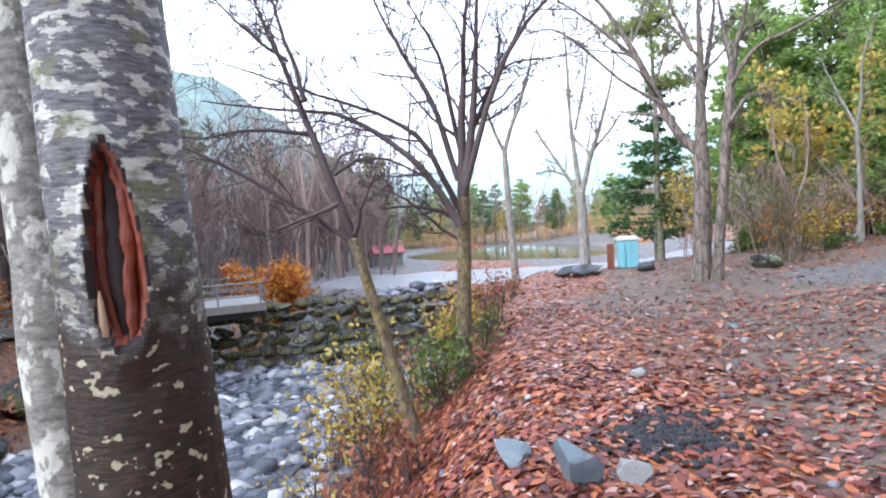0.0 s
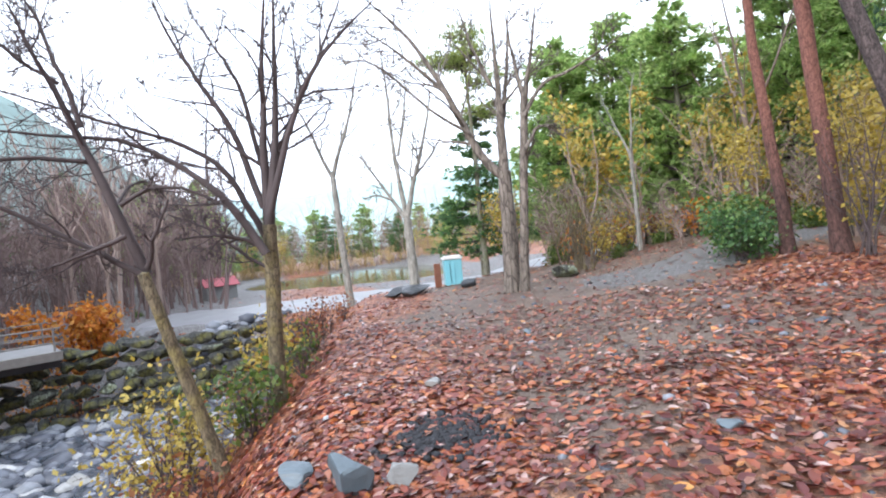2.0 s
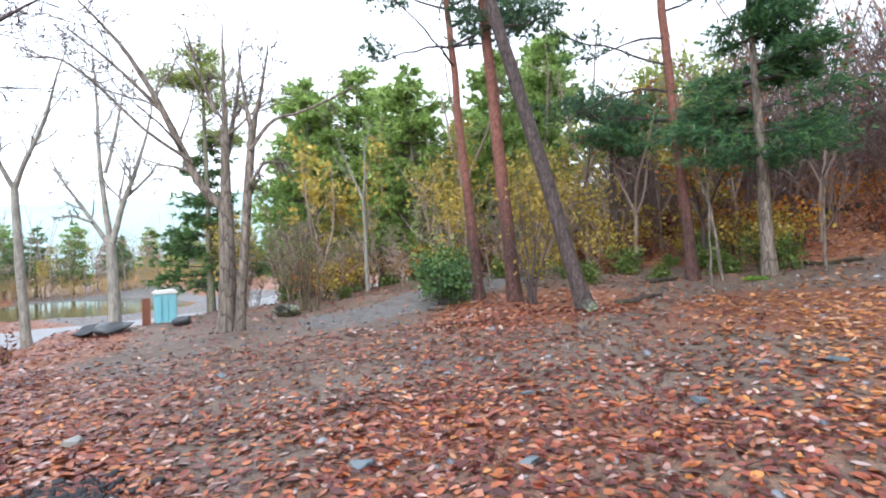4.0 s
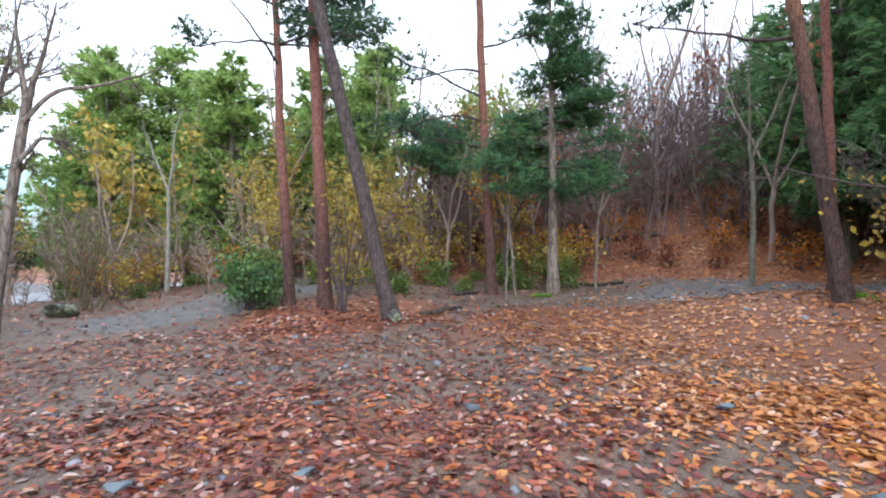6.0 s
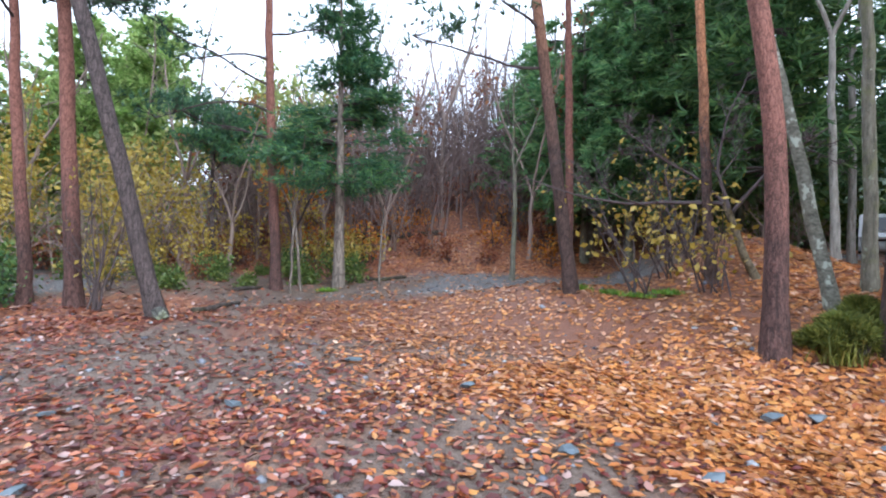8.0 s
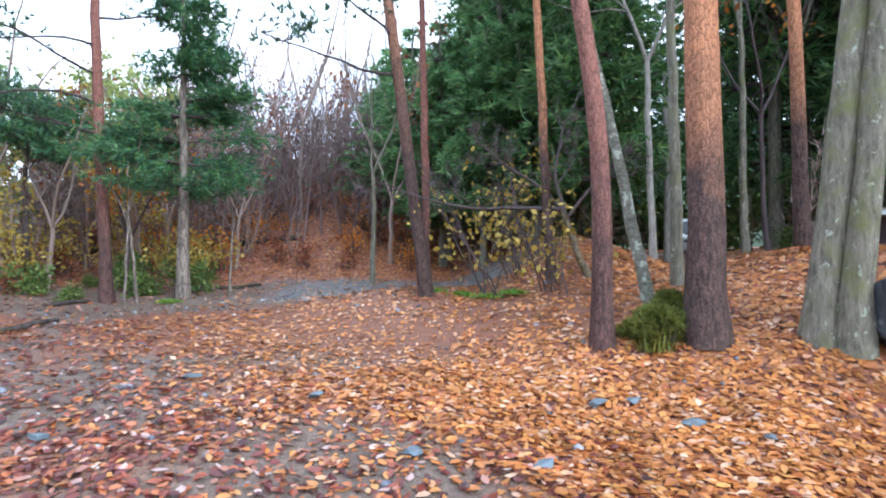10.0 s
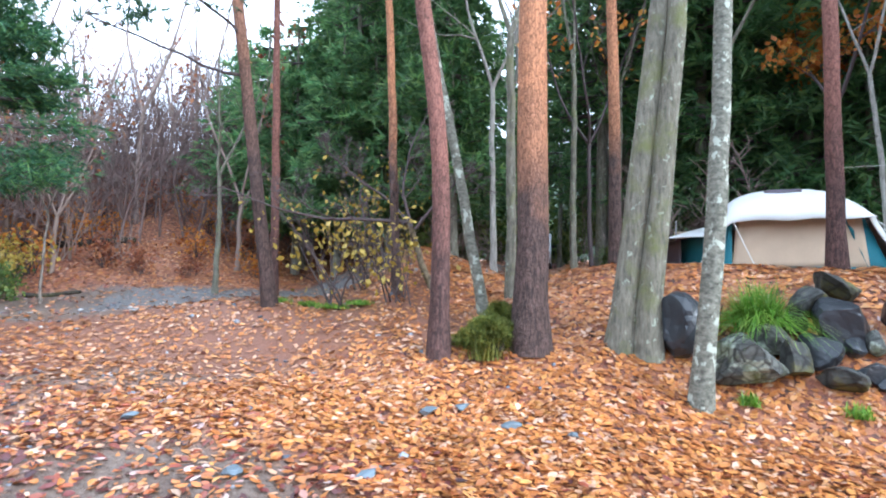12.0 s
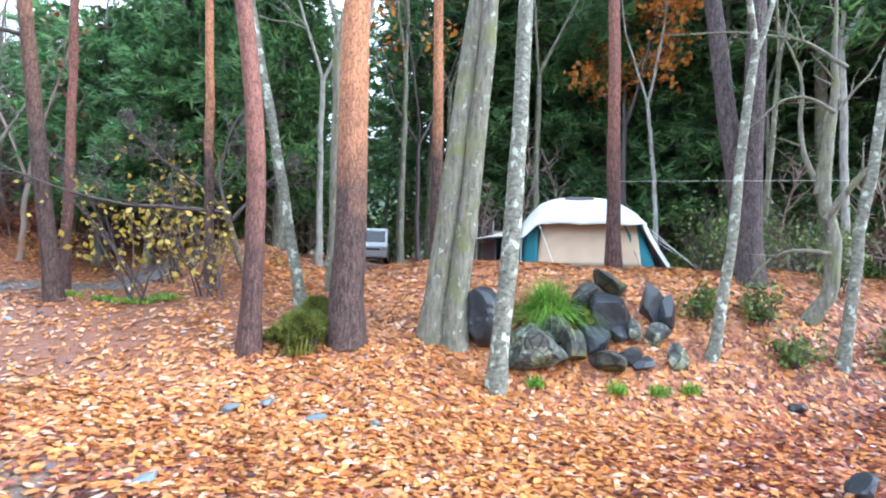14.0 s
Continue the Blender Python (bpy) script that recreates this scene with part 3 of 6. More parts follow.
def conifer(name, x, y, r, height, seed, leaf_material, label, bare=1.0, width=2.0, sprays=2600, size=0.34, droop=-0.15, lean=(0, 0), bark_material=None, group="", power=0.85, per=5, blade=0.09):
    """A cone-shaped evergreen: straight stem, and boughs of many small sprays in uneven layers."""
    rng = np.random.RandomState(seed)
    base = seat(x, y)
    t = thing(name, base, label, "tree", group)
    pts = stem_points(base, lean, height, 12, rng, 0.01)
    s = Soup()
    s.tube(pts, flare(12, r, 0.02, height, 1.2), 8)
    part("trunk", s, bark_material or M_GREY, t)
    s, sp = Soup(), []
    tiers = int((height - bare) / 0.42)
    for i in range(tiers):
        z = bare + (height - bare) * (i + rng.uniform(0, 0.6)) / tiers
        f = (z - bare) / (height - bare)
        reach = width * max(1 - f, 0.05) ** power * rng.uniform(0.75, 1.15)
        p0 = pts[0] + (pts[-1] - pts[0]) * (z / height)
        n_b = 5 + int(4 * (1 - f))
        for b in range(n_b):
            a = rng.uniform(0, 6.28)
            L = reach * rng.uniform(0.65, 1.15)
            q = limb(rng, p0, (math.cos(a), math.sin(a), 0.12 + droop), L, 4, 0.07, droop * 0.15)
            s.tube(q, np.linspace(0.02 + 0.012 * reach, 0.006, 5), 3)
            k = max(3, int(sprays * L / (tiers * n_b * max(width, 0.1)) * 2.0))
            g = rng.uniform(0.25, 1.0, k) ** 0.7 * 4
            gi = np.minimum(g.astype(int), 3)
            pos = q[gi] + (q[gi + 1] - q[gi]) * (g - gi)[:, None]
            sp.append(np.concatenate([pos + rng.normal(0, 1, (k, 3)) * (0.16 * L + 0.03, 0.16 * L + 0.03, 0.06 + 0.03 * L), np.tile((math.cos(a), math.sin(a), droop), (k, 1))], 1))
    part("branchwork", s, M_TWIG, t, kind="stuff")
    sp = np.concatenate(sp)
    s = Soup()
    v, f = tufts(rng, sp[:, :3], sp[:, 3:], per, size, blade, 0.55)
    s.add(v, tris=f)
    part("crown", s, leaf_material, t, kind="stuff")
    return t


def shrub(name, x, y, height, width, seed, label, stems=14, leaves=None, leaf=0.05, leaf_count=0, twig=None, group="", deepest=2, count=4, category="shrub", dip=0.05):
    """Many thin stems from one foot, with leaves where it has them."""
    rng = np.random.RandomState(seed)
    base = seat(x, y, dip)
    t = thing(name, base, label, category, group)
    s, ends, lines = Soup(), [], []
    for _ in range(stems):
        a, o = rng.uniform(0, 6.28), rng.uniform(0.1, 0.75)
        q = limb(rng, np.array(base) + (*rng.normal(0, width * 0.08, 2), 0), (math.cos(a) * o * width / height, math.sin(a) * o * width / height, 1), height * rng.uniform(0.6, 1.05), 6, 0.10, 0.0)
        r = 0.006 + 0.006 * height
        s.tube(q, np.linspace(r, 0.003, 7), 4)
        lines.append(q)
        branch_out(rng, s, q, r, 0.004, 1, deepest, count, 0.8, 0.42, 4, 0.02, ends, 0.2)
    part("branchwork", s, twig or M_TWIG, t, kind="stuff")
    if leaves and leaf_count:
        e = np.array(ends) if ends else np.concatenate(lines)
        e = e[rng.randint(0, len(e), leaf_count)]
        s = Soup()
        v, f = leaf_quads(rng, e + rng.normal(0, width * 0.07 + leaf, e.shape), leaf)
        s.add(v, quads=f)
        part("foliage", s, leaves, t, kind="stuff")
    return t


def boulder(rng, size, sub=3, crag=0.22, flat=0.0):
    """A rough stone: an icosphere pushed about by noise and cut by a few planes."""
    bm = bmesh.new()
    bmesh.ops.create_icosphere(bm, subdivisions=sub, radius=1)
    off = Vector(rng.uniform(-50, 50, 3))
    cuts = [(Vector(unit(rng.normal(0, 1, 3))), rng.uniform(0.42, 0.8)) for _ in range(10)]
    for v in bm.verts:
        c = v.co.copy()
        for nrm, d in cuts:
            k = c.dot(nrm) - d
            if k > 0:
                c -= nrm * k
        c *= 1 + crag * 0.5 * noise.noise(c * 1.4 + off) + crag * 0.25 * noise.noise(c * 5.5 + off)
        v.co = Vector((c.x * size[0], c.y * size[1], c.z * size[2]))
    for f in bm.faces:
        f.smooth = False
    return bm


def stone_soup(rng, soup, centres, sizes, sub=1):
    """Many small uneven stones in one mesh."""
    bm = bmesh.new()
    bmesh.ops.create_icosphere(bm, subdivisions=sub, radius=1)
    v0 = np.array([v.co[:] for v in bm.verts])
    f0 = np.array([[v.index for v in f.verts] for f in bm.faces])
    bm.free()
    for c, z in zip(centres, sizes):
        v = v0 * (1 + rng.uniform(-0.22, 0.22, (len(v0), 1)))
        a = rng.uniform(0, 6.28)
        v = v * z * rng.uniform(0.7, 1.3, 3) * (1, 1, 0.62)
        v = v @ np.array([[math.cos(a), -math.sin(a), 0], [math.sin(a), math.cos(a), 0], [0, 0, 1]])
        soup.add(v + c, tris=f0)


def strip(line, width, lift, across=6, step_len=0.5, ragged=0.0, seed=0, follow=True, z=0.0):
    """A road or path laid on the ground along a line of plan points."""
    rng = np.random.RandomState(seed)
    line = np.asarray(line, float)
    d = np.concatenate([[0], np.cumsum(np.linalg.norm(np.diff(line, axis=0), axis=1))])
    n = max(3, int(d[-1] / step_len))
    t = np.linspace(0, d[-1], n)
    x, y = np.interp(t, d, line[:, 0]), np.interp(t, d, line[:, 1])
    for _ in range(6):
        x[1:-1], y[1:-1] = (x[:-2] + 2 * x[1:-1] + x[2:]) / 4, (y[:-2] + 2 * y[1:-1] + y[2:]) / 4
    p = np.stack([x, y], 1)
    tg = np.gradient(p, axis=0)
    tg /= np.linalg.norm(tg, axis=1)[:, None]
    nr = np.stack([-tg[:, 1], tg[:, 0]], 1)
    u = np.linspace(-0.5, 0.5, across + 1)
    w = width * (1 + ragged * np.convolve(rng.normal(0, 1, n), np.ones(5) / 5, "same"))
    q = p[:, None] + nr[:, None] * (u[None, :] * w[:, None])[..., None]
    zz = land(q[..., 0], q[..., 1]) + lift if follow else np.full(q.shape[:2], z)
    zz = zz - 0.07 * (np.abs(u) > 0.49)[None, :]
    zz[0] -= 0.08
    zz[-1] -= 0.08
    i, j = np.meshgrid(np.arange(n - 1), np.arange(across), indexing="ij")
    k = across + 1
    s = Soup()
    s.add(np.dstack([q, zz]).reshape(-1, 3), quads=np.stack([i * k + j, (i + 1) * k + j, (i + 1) * k + j + 1, i * k + j + 1], -1))
    return s

# ---------------------------------------------------------------- ground
def ground_material():
    """Brown earth with grit; leaf mould, pine needles and open gravel by shares laid down with the sheet."""
    m, n, l, p = nodes_of("leaf_strewn_ground")

    def share(name, lo, hi, wobble, spread):
        at = n.new("ShaderNodeAttribute")
        at.attribute_name = name
        add = n.new("ShaderNodeMath")
        add.operation = "MULTIPLY_ADD"
        add.inputs[1].default_value = spread
        l.new(wobble, add.inputs[0])
        l.new(at.outputs["Fac"], add.inputs[2])
        r = ramp_node(n, [(lo, (0, 0, 0)), (hi, (1, 1, 1))])
        l.new(add.outputs[0], r.inputs[0])
        return r.outputs[0]

    def cells(scale):
        v = n.new("ShaderNodeTexVoronoi")
        v.inputs["Scale"].default_value = scale
        t = n.new("ShaderNodeTexCoord")
        l.new(t.outputs["Object"], v.inputs["Vector"])
        c = n.new("ShaderNodeSeparateColor")
        l.new(v.outputs["Color"], c.inputs[0])
        return v, c.outputs[0]

    fine = noise_node(n, l, 16.0, 6, 0.7)
    broad = noise_node(n, l, 1.1, 5, 0.6)
    soil = ramp_node(n, [(0.3, (0.09, 0.061, 0.046)), (0.5, (0.16, 0.116, 0.088)), (0.72, (0.235, 0.186, 0.148))])
    l.new(fine.outputs[0], soil.inputs[0])
    tint = ramp_node(n, [(0.35, (0.72, 0.66, 0.66)), (0.65, (1.12, 1.12, 1.12))])
    l.new(broad.outputs[0], tint.inputs[0])
    col = mixed(n, l, 0.8, soil.outputs[0], tint.outputs[0], "MULTIPLY")
    grit, grit_id = cells(42.0)
    stones = ramp_node(n, [(0.0, (0.075, 0.07, 0.07)), (0.5, (0.135, 0.125, 0.122)), (0.9, (0.20, 0.19, 0.185)), (1.0, (0.36, 0.35, 0.34))])
    l.new(grit_id, stones.inputs[0])
    col = mixed(n, l, share("gravel", 0.65, 1.25, broad.outputs[0], 0.8), col, stones.outputs[0])
    needles = noise_node(n, l, 60.0, 4, 0.7)
    rust = ramp_node(n, [(0.3, (0.11, 0.05, 0.034)), (0.7, (0.28, 0.12, 0.068))])
    l.new(needles.outputs[0], rust.inputs[0])
    col = mixed(n, l, share("needles", 0.75, 1.35, broad.outputs[0], 0.8), col, rust.outputs[0])
    leaf, leaf_id = cells(15.0)
    hue = ramp_node(n, [(0.0, (0.07, 0.032, 0.024)), (0.35, (0.20, 0.068, 0.036)), (0.65, (0.32, 0.115, 0.05)), (1.0, (0.42, 0.20, 0.10))])
    l.new(leaf_id, hue.inputs[0])
    col = mixed(n, l, share("litter", 0.70, 1.0, fine.outputs[0], 0.6), col, hue.outputs[0])
    l.new(col, p.inputs["Base Color"])
    p.inputs["Roughness"].default_value = 0.62
    h = n.new("ShaderNodeMath")
    h.operation = "MULTIPLY_ADD"
    h.inputs[1].default_value = -0.6
    l.new(grit.outputs["Distance"], h.inputs[0])
    l.new(fine.outputs[0], h.inputs[2])
    bumped(n, l, p, h.outputs[0], 0.7, 0.03)
    return m


M_GROUND = ground_material()
M_ROAD = plain("wet_grey_asphalt", (0.21, 0.21, 0.22), 0.45, 0.25, 1.5)
M_GRAVEL = plain("grey_gravel", (0.14, 0.13, 0.125), 0.6, 0.4, 8.0, bump=0.6)


def ground_sheet():
    def axis(c):
        u = np.linspace(-1, 1, 321)
        return c + 4.2 * np.sinh(u * 5.7)
    gx, gy = np.meshgrid(axis(3.5), axis(3.0), indexing="ij")
    z = land(gx, gy)
    k = len(gx)
    i, j = np.meshgrid(np.arange(k - 1), np.arange(k - 1), indexing="ij")
    s = Soup()
    s.add(np.dstack([gx, gy, z]).reshape(-1, 3), quads=np.stack([i * k + j, (i + 1) * k + j, (i + 1) * k + j + 1, i * k + j + 1], -1))
    return s


ground = part("ground", ground_sheet(), M_GROUND)
spots_xy = np.empty(len(ground.data.vertices) * 3, np.float32)
ground.data.vertices.foreach_get("co", spots_xy)
spots_xy = spots_xy.reshape(-1, 3)
for layer, share_of in (("litter", leaf_cover), ("gravel", gravel_share), ("needles", needle_share)):
    ground.data.attributes.new(layer, "FLOAT", "POINT").data.foreach_set("value", share_of(spots_xy[:, 0].astype(float), spots_xy[:, 1].astype(float)).astype(np.float32))
tagged(ground, "brown earth and gravel strewn with fallen leaves", "ground", kind="structure")
tagged(part("road", strip([(-5.5, 24.4), (-1, 23.8), (3, 23.8), (9, 24.6), (20, 27.5), (40, 33)], 6.5, 0.05, 8), M_ROAD), "pale wet asphalt road beside the pond", "road", kind="structure")
tagged(part("gravel_road", strip([(8.2, 10.0), (10, 10.6), (12, 11.8), (16, 14.5), (24, 20)], 1.9, 0.012, 8, 0.4, 0.1, 3), M_GRAVEL), "grey gravel lane leaving the clearing", "road", kind="structure")
tagged(part("gravel_track", strip([(13.8, -4.2), (15.2, -6.2), (18, -9.6), (22, -12.6), (30, -17.2)], 2.2, 0.012, 8, 0.4, 0.1, 4), M_GRAVEL), "grey gravel track climbing into the dark wood", "road", kind="structure")


# ---------------------------------------------------------------- trees of the clearing
bare_tree("pale_bare_tree", 2.4, 18.6, 0.13, (-0.03, 0), 9.0, 16, M_PALE, "slim bare tree with pale mottled bark near the road", 0.5, 3, 6, 3)
red_pine(10.0, 8.3, 0.125, (-0.05, 0.05), 9.6, 21, M_PINE_RED, "slim red pine with curved reddish trunk", 0.62, 15, [(0.58, 3.3, 2.3), (0.62, 2.6, 2.0)])
red_pine(15.6, 8.1, 0.085, (-0.01, 0.01), 4.7, 44, M_PINE_DARK, "small pine with a dense flat crown among the brush", 0.64, 7, needles=M_FIR, reach=0.5)
red_pine(7.7, 19.4, 0.12, (0.0, 0.0), 9.4, 45, M_GREY, "tall thin pine with sparse yellow-green pads beside the pond", 0.5, 8, needles=M_PALEGREEN, reach=0.6)
red_pine(9.95, 7.15, 0.15, (-0.04, 0.044), 15, 22, M_PINE_RED, "straight red pine with reddish-brown trunk among shrubs", 0.72, 8)
red_pine(9.57, 5.1, 0.15, (-0.155, 0.197), 14, 23, M_PINE_DARK, "leaning dark-barked pine with a stone at its foot", 0.75, 8)
red_pine(13.3, 4.85, 0.13, (-0.021, 0.045), 13, 24, M_PINE_RED, "straight red pine at the foot of the slope", 0.75, 8, [(0.40, 2.1, 2.9), (0.37, 2.3, 2.6), (0.33, 1.9, 2.2), (0.45, 2.6, 2.0), (0.29, 2.2, 1.2), (0.48, 5.3, 1.5)])
conifer("fir_tree", 13.78, 3.48, 0.15, 7.6, 25, M_FIR, "dark green fir with dense drooping boughs and grey trunk", 2.6, 1.8, 3900, 0.22, -0.02, (-0.006, 0.019), per=8, blade=0.026, power=0.55, bark_material=M_GREYBROWN)
red_pine(10.75, -1.87, 0.12, (0.007, 0.13), 14, 26, M_PINE_MID, "red pine with orange upper trunk at the grassy verge", 0.8, 7, [(0.33, 1.7, 2.4), (0.37, 2.2, 1.8), (0.44, 4.4, 1.6)])
red_pine(13.45, -1.95, 0.10, (0.0, 0.03), 13, 41, M_PINE_RED, "second slim red pine standing behind the verge", 0.75, 6)
red_pine(10.07, -3.9, 0.08, (0.017, 0.06), 13, 27, M_PINE, "thin orange-barked pine among yellow shrubs", 0.75, 6)
red_pine(8.0, -4.0, 0.135, (0.025, 0.077), 14, 28, M_PINE_RED, "red pine with flaking pinkish bark on the leafy bank", 0.75, 7, bow=(0.0, -0.2))
bare_tree("pale_bare_tree", 8.7, -4.95, 0.085, (0.07, 0.19), 11, 29, M_BIRCH, "leaning pale tree with lichen-spotted bark", 0.62, 2, 5, 3)
red_pine(7.8, -5.25, 0.235, (0.004, 0.007), 16, 30, M_PINE, "thick red pine with orange bark above and grey plates below", 0.75, 9)
red_pine(9.6, -7.9, 0.12, (0.015, 0.021), 14, 31, M_PINE, "slim pinkish pine behind the bank", 0.75, 6)
bare_tree("twin_stem_tree", 7.42, -6.42, 0.19, (-0.075, -0.095), 12, 32, M_GREY, "stout grey-green twin-stemmed tree on the bank", 0.55, 2, 5, 3, second=(-0.27, -0.22, 0.165, (-0.055, -0.06)))
bare_tree("lichen_tree", 6.3, -6.72, 0.13, (-0.031, -0.032), 11, 33, M_BIRCH, "slender tree with lichen-patched grey bark before the rocks", 0.6, 2, 5, 3)
red_pine(6.95, -9.85, 0.125, (0.015, 0.011), 15, 34, M_PINE_RED, "red pine standing in front of the tent", 0.75, 7)
bare_tree("lichen_tree", 4.92, -9.38, 0.076, (-0.101, -0.053), 8.5, 35, M_BIRCH, "thin leaning tree with white lichen bark", 0.5, 2, 6, 3, leaves=M_ORANGE, leaf=0.07, leaf_share=0.04)
red_pine(5.18, -11.0, 0.18, (-0.011, -0.006), 14, 36, M_PINE_DARK, "dark pine with purplish bark at the wood's edge", 0.75, 6)
red_pine(5.3, -11.1, 0.17, (0.097, 0.052), 13, 37, M_PINE_DARK, "dark pine leaning away from its neighbour", 0.75, 6)
bare_tree("lichen_tree", 3.86, -10.74, 0.08, (-0.121, -0.04), 8.5, 39, M_BIRCH, "pale greenish lichen tree leaning over the path", 0.5, 2, 6, 3)


# ---------------------------------------------------------------- bare trees by the stream and the lane
def grown_tree(name, label, r, material, seed, stem, arms, count=7, deepest=3, twig=None, spread=0.36, thin=0.0045):
    """A bare tree with given stem and main arms, finished with finer branches."""
    rng = np.random.RandomState(seed)
    base = seat(stem[0][0], stem[0][1])
    t = thing(name, base, label, 'tree')
    stem = np.array([(stem[0][0], stem[0][1], base[2] - 0.15)] + list(stem[1:]))
    fine = np.linspace(0, len(stem) - 1, 14)
    p = np.stack([np.interp(fine, np.arange(len(stem)), stem[:, k]) for k in range(3)], 1)
    s = Soup()
    s.tube(p, flare(14, r, r * 0.8, np.ptp(p[:, 2])), 12, 0.06, rng)
    part('trunk', s, material, t)
    s = Soup()
    for r0, arm in arms:
        arm = np.array(arm)
        fine = np.linspace(0, len(arm) - 1, 3 * len(arm))
        q = np.stack([np.interp(fine, np.arange(len(arm)), arm[:, k]) for k in range(3)], 1)
        q[1:-1] = (q[:-2] + q[1:-1] + q[2:]) / 3
        q[2:] += np.cumsum(rng.normal(0, 0.012, q[2:].shape), 0)
        q[:, :2] += (rng.uniform(-0.3, 0.3, 2)[None] * np.linspace(0, 1, len(q))[:, None])
        s.tube(q, np.linspace(r0, max(0.008, 2 * thin), len(q)), 8)
        branch_out(rng, s, q, r0 * 0.8, 0.01, 1, deepest, count, 0.75, spread, 6, 0.03, None, 0.2, thin)
    part('branchwork', s, twig or material, t, kind='stuff')
    return t


grown_tree('bare_tree', 'slender bare tree with mossy brown bark on the stream bank', 0.115, M_BROWN, 11, [(0.2, 7.5, -0.92), (0.21, 7.5, 0.03), (0.26, 7.5, 0.97), (0.3, 7.49, 1.97)], [
    (0.075, [(0.3, 7.49, 1.97), (0.44, 7.49, 2.96), (0.56, 7.48, 4.16), (0.64, 7.47, 5.49)]),
    (0.075, [(0.29, 7.59, 1.98), (0.26, 7.6, 2.99), (0.25, 7.6, 3.99), (0.35, 7.59, 5.42)]),
    (0.05, [(0.33, 7.29, 2.11), (0.65, 7.27, 3.28), (0.94, 7.24, 3.99), (1.32, 7.18, 4.48), (1.65, 7.11, 4.83)]),
    (0.06, [(0.23, 7.3, 1.59), (-0.18, 7.3, 2.36), (-0.64, 7.27, 2.76), (-1.27, 7.19, 3.18), (-1.96, 7.03, 3.22), (-3.0, 6.66, 3.36)]),
    (0.05, [(0.23, 7.7, 1.83), (-0.06, 7.7, 2.63), (-0.58, 7.68, 3.09), (-1.34, 7.58, 3.34), (-2.58, 7.25, 3.81)]),
    (0.05, [(0.25, 7.6, 2.22), (-0.1, 7.6, 3.32), (-0.52, 7.58, 4.03), (-0.87, 7.55, 4.56), (-1.06, 7.53, 5.16)]),
    (0.035, [(0.19, 7.4, 1.71), (-0.25, 7.4, 1.81), (-0.7, 7.37, 1.85), (-1.08, 7.32, 1.81)]),
    (0.04, [(0.31, 7.89, 2.64), (0.01, 7.9, 3.86), (-0.21, 7.9, 4.35), (-0.58, 7.88, 4.83)]),
    (0.04, [(0.45, 7.79, 2.86), (0.87, 7.75, 3.69), (1.21, 7.71, 4.36), (1.55, 7.65, 5.08)]),
    (0.03, [(0.29, 7.59, 1.35), (-0.11, 7.6, 1.61), (-0.63, 7.57, 2.03), (-1.08, 7.52, 2.2)]),
], 10, 3, M_TWIG, 0.5)
grown_tree('leaning_tree', 'thin leaning bare tree with pale bark on the bank', 0.08, M_BROWN, 12, [(-0.43, 6.69, -1.01), (-0.65, 6.67, -0.24), (-0.9, 6.64, 0.75), (-1.09, 6.61, 1.49)], [
    (0.07, [(-1.19, 7.2, 1.48), (-1.45, 7.15, 2.49), (-1.72, 7.1, 3.36), (-1.97, 7.03, 4.14), (-2.16, 6.97, 4.83)]),
    (0.035, [(-1.69, 7.1, 3.29), (-1.79, 7.08, 4.0), (-1.88, 7.05, 4.57), (-1.99, 7.02, 4.98)]),
    (0.04, [(-1.2, 7.1, 1.46), (-1.61, 7.02, 1.8), (-2.37, 6.8, 2.36), (-2.99, 6.55, 2.73), (-3.41, 6.34, 2.76)]),
    (0.035, [(-1.15, 7.11, 1.55), (-0.97, 7.13, 1.95), (-0.79, 7.16, 2.31)]),
    (0.03, [(-1.39, 7.17, 2.34), (-1.02, 7.23, 2.55), (-0.44, 7.29, 2.45), (0.07, 7.3, 2.13)]),
    (0.03, [(-1.59, 7.23, 2.87), (-2.2, 7.06, 2.99), (-2.78, 6.86, 2.87), (-3.23, 6.66, 2.97)]),
    (0.025, [(-1.86, 7.06, 3.79), (-2.23, 6.95, 4.12), (-2.52, 6.85, 4.45)]),
    (0.03, [(-1.29, 6.88, 1.95), (-1.84, 6.75, 1.7), (-2.41, 6.57, 1.59)]),
], 10, 3, M_TWIG, 0.5)
grown_tree('large_bare_tree', 'large bare tree with grey-brown bark beside the lane', 0.19, M_GREYBROWN, 13, [(5.43, 11.59, 0.24), (5.47, 11.57, 1.08), (5.5, 11.56, 2.03), (5.49, 11.56, 2.98)], [
    (0.12, [(5.49, 11.57, 2.86), (5.1, 11.74, 3.26), (4.72, 11.9, 4.28), (4.22, 12.08, 5.56), (3.69, 12.26, 6.51), (3.02, 12.44, 7.24)]),
    (0.13, [(5.49, 11.57, 2.86), (5.47, 11.57, 4.27), (5.38, 11.62, 5.34), (5.31, 11.65, 6.98)]),
    (0.08, [(5.51, 11.66, 3.7), (5.68, 11.58, 4.97), (5.84, 11.5, 6.66)]),
    (0.05, [(4.42, 12.01, 4.93), (3.67, 12.26, 5.84), (2.87, 12.47, 6.52)]),
    (0.05, [(5.31, 11.43, 4.93), (4.9, 11.61, 5.83), (4.62, 11.72, 6.82)]),
    (0.04, [(4.84, 11.63, 3.85), (4.23, 11.87, 4.41), (2.92, 12.26, 5.88), (2.19, 12.41, 5.78)]),
], 8, 3, None, 0.5, 0.0075)
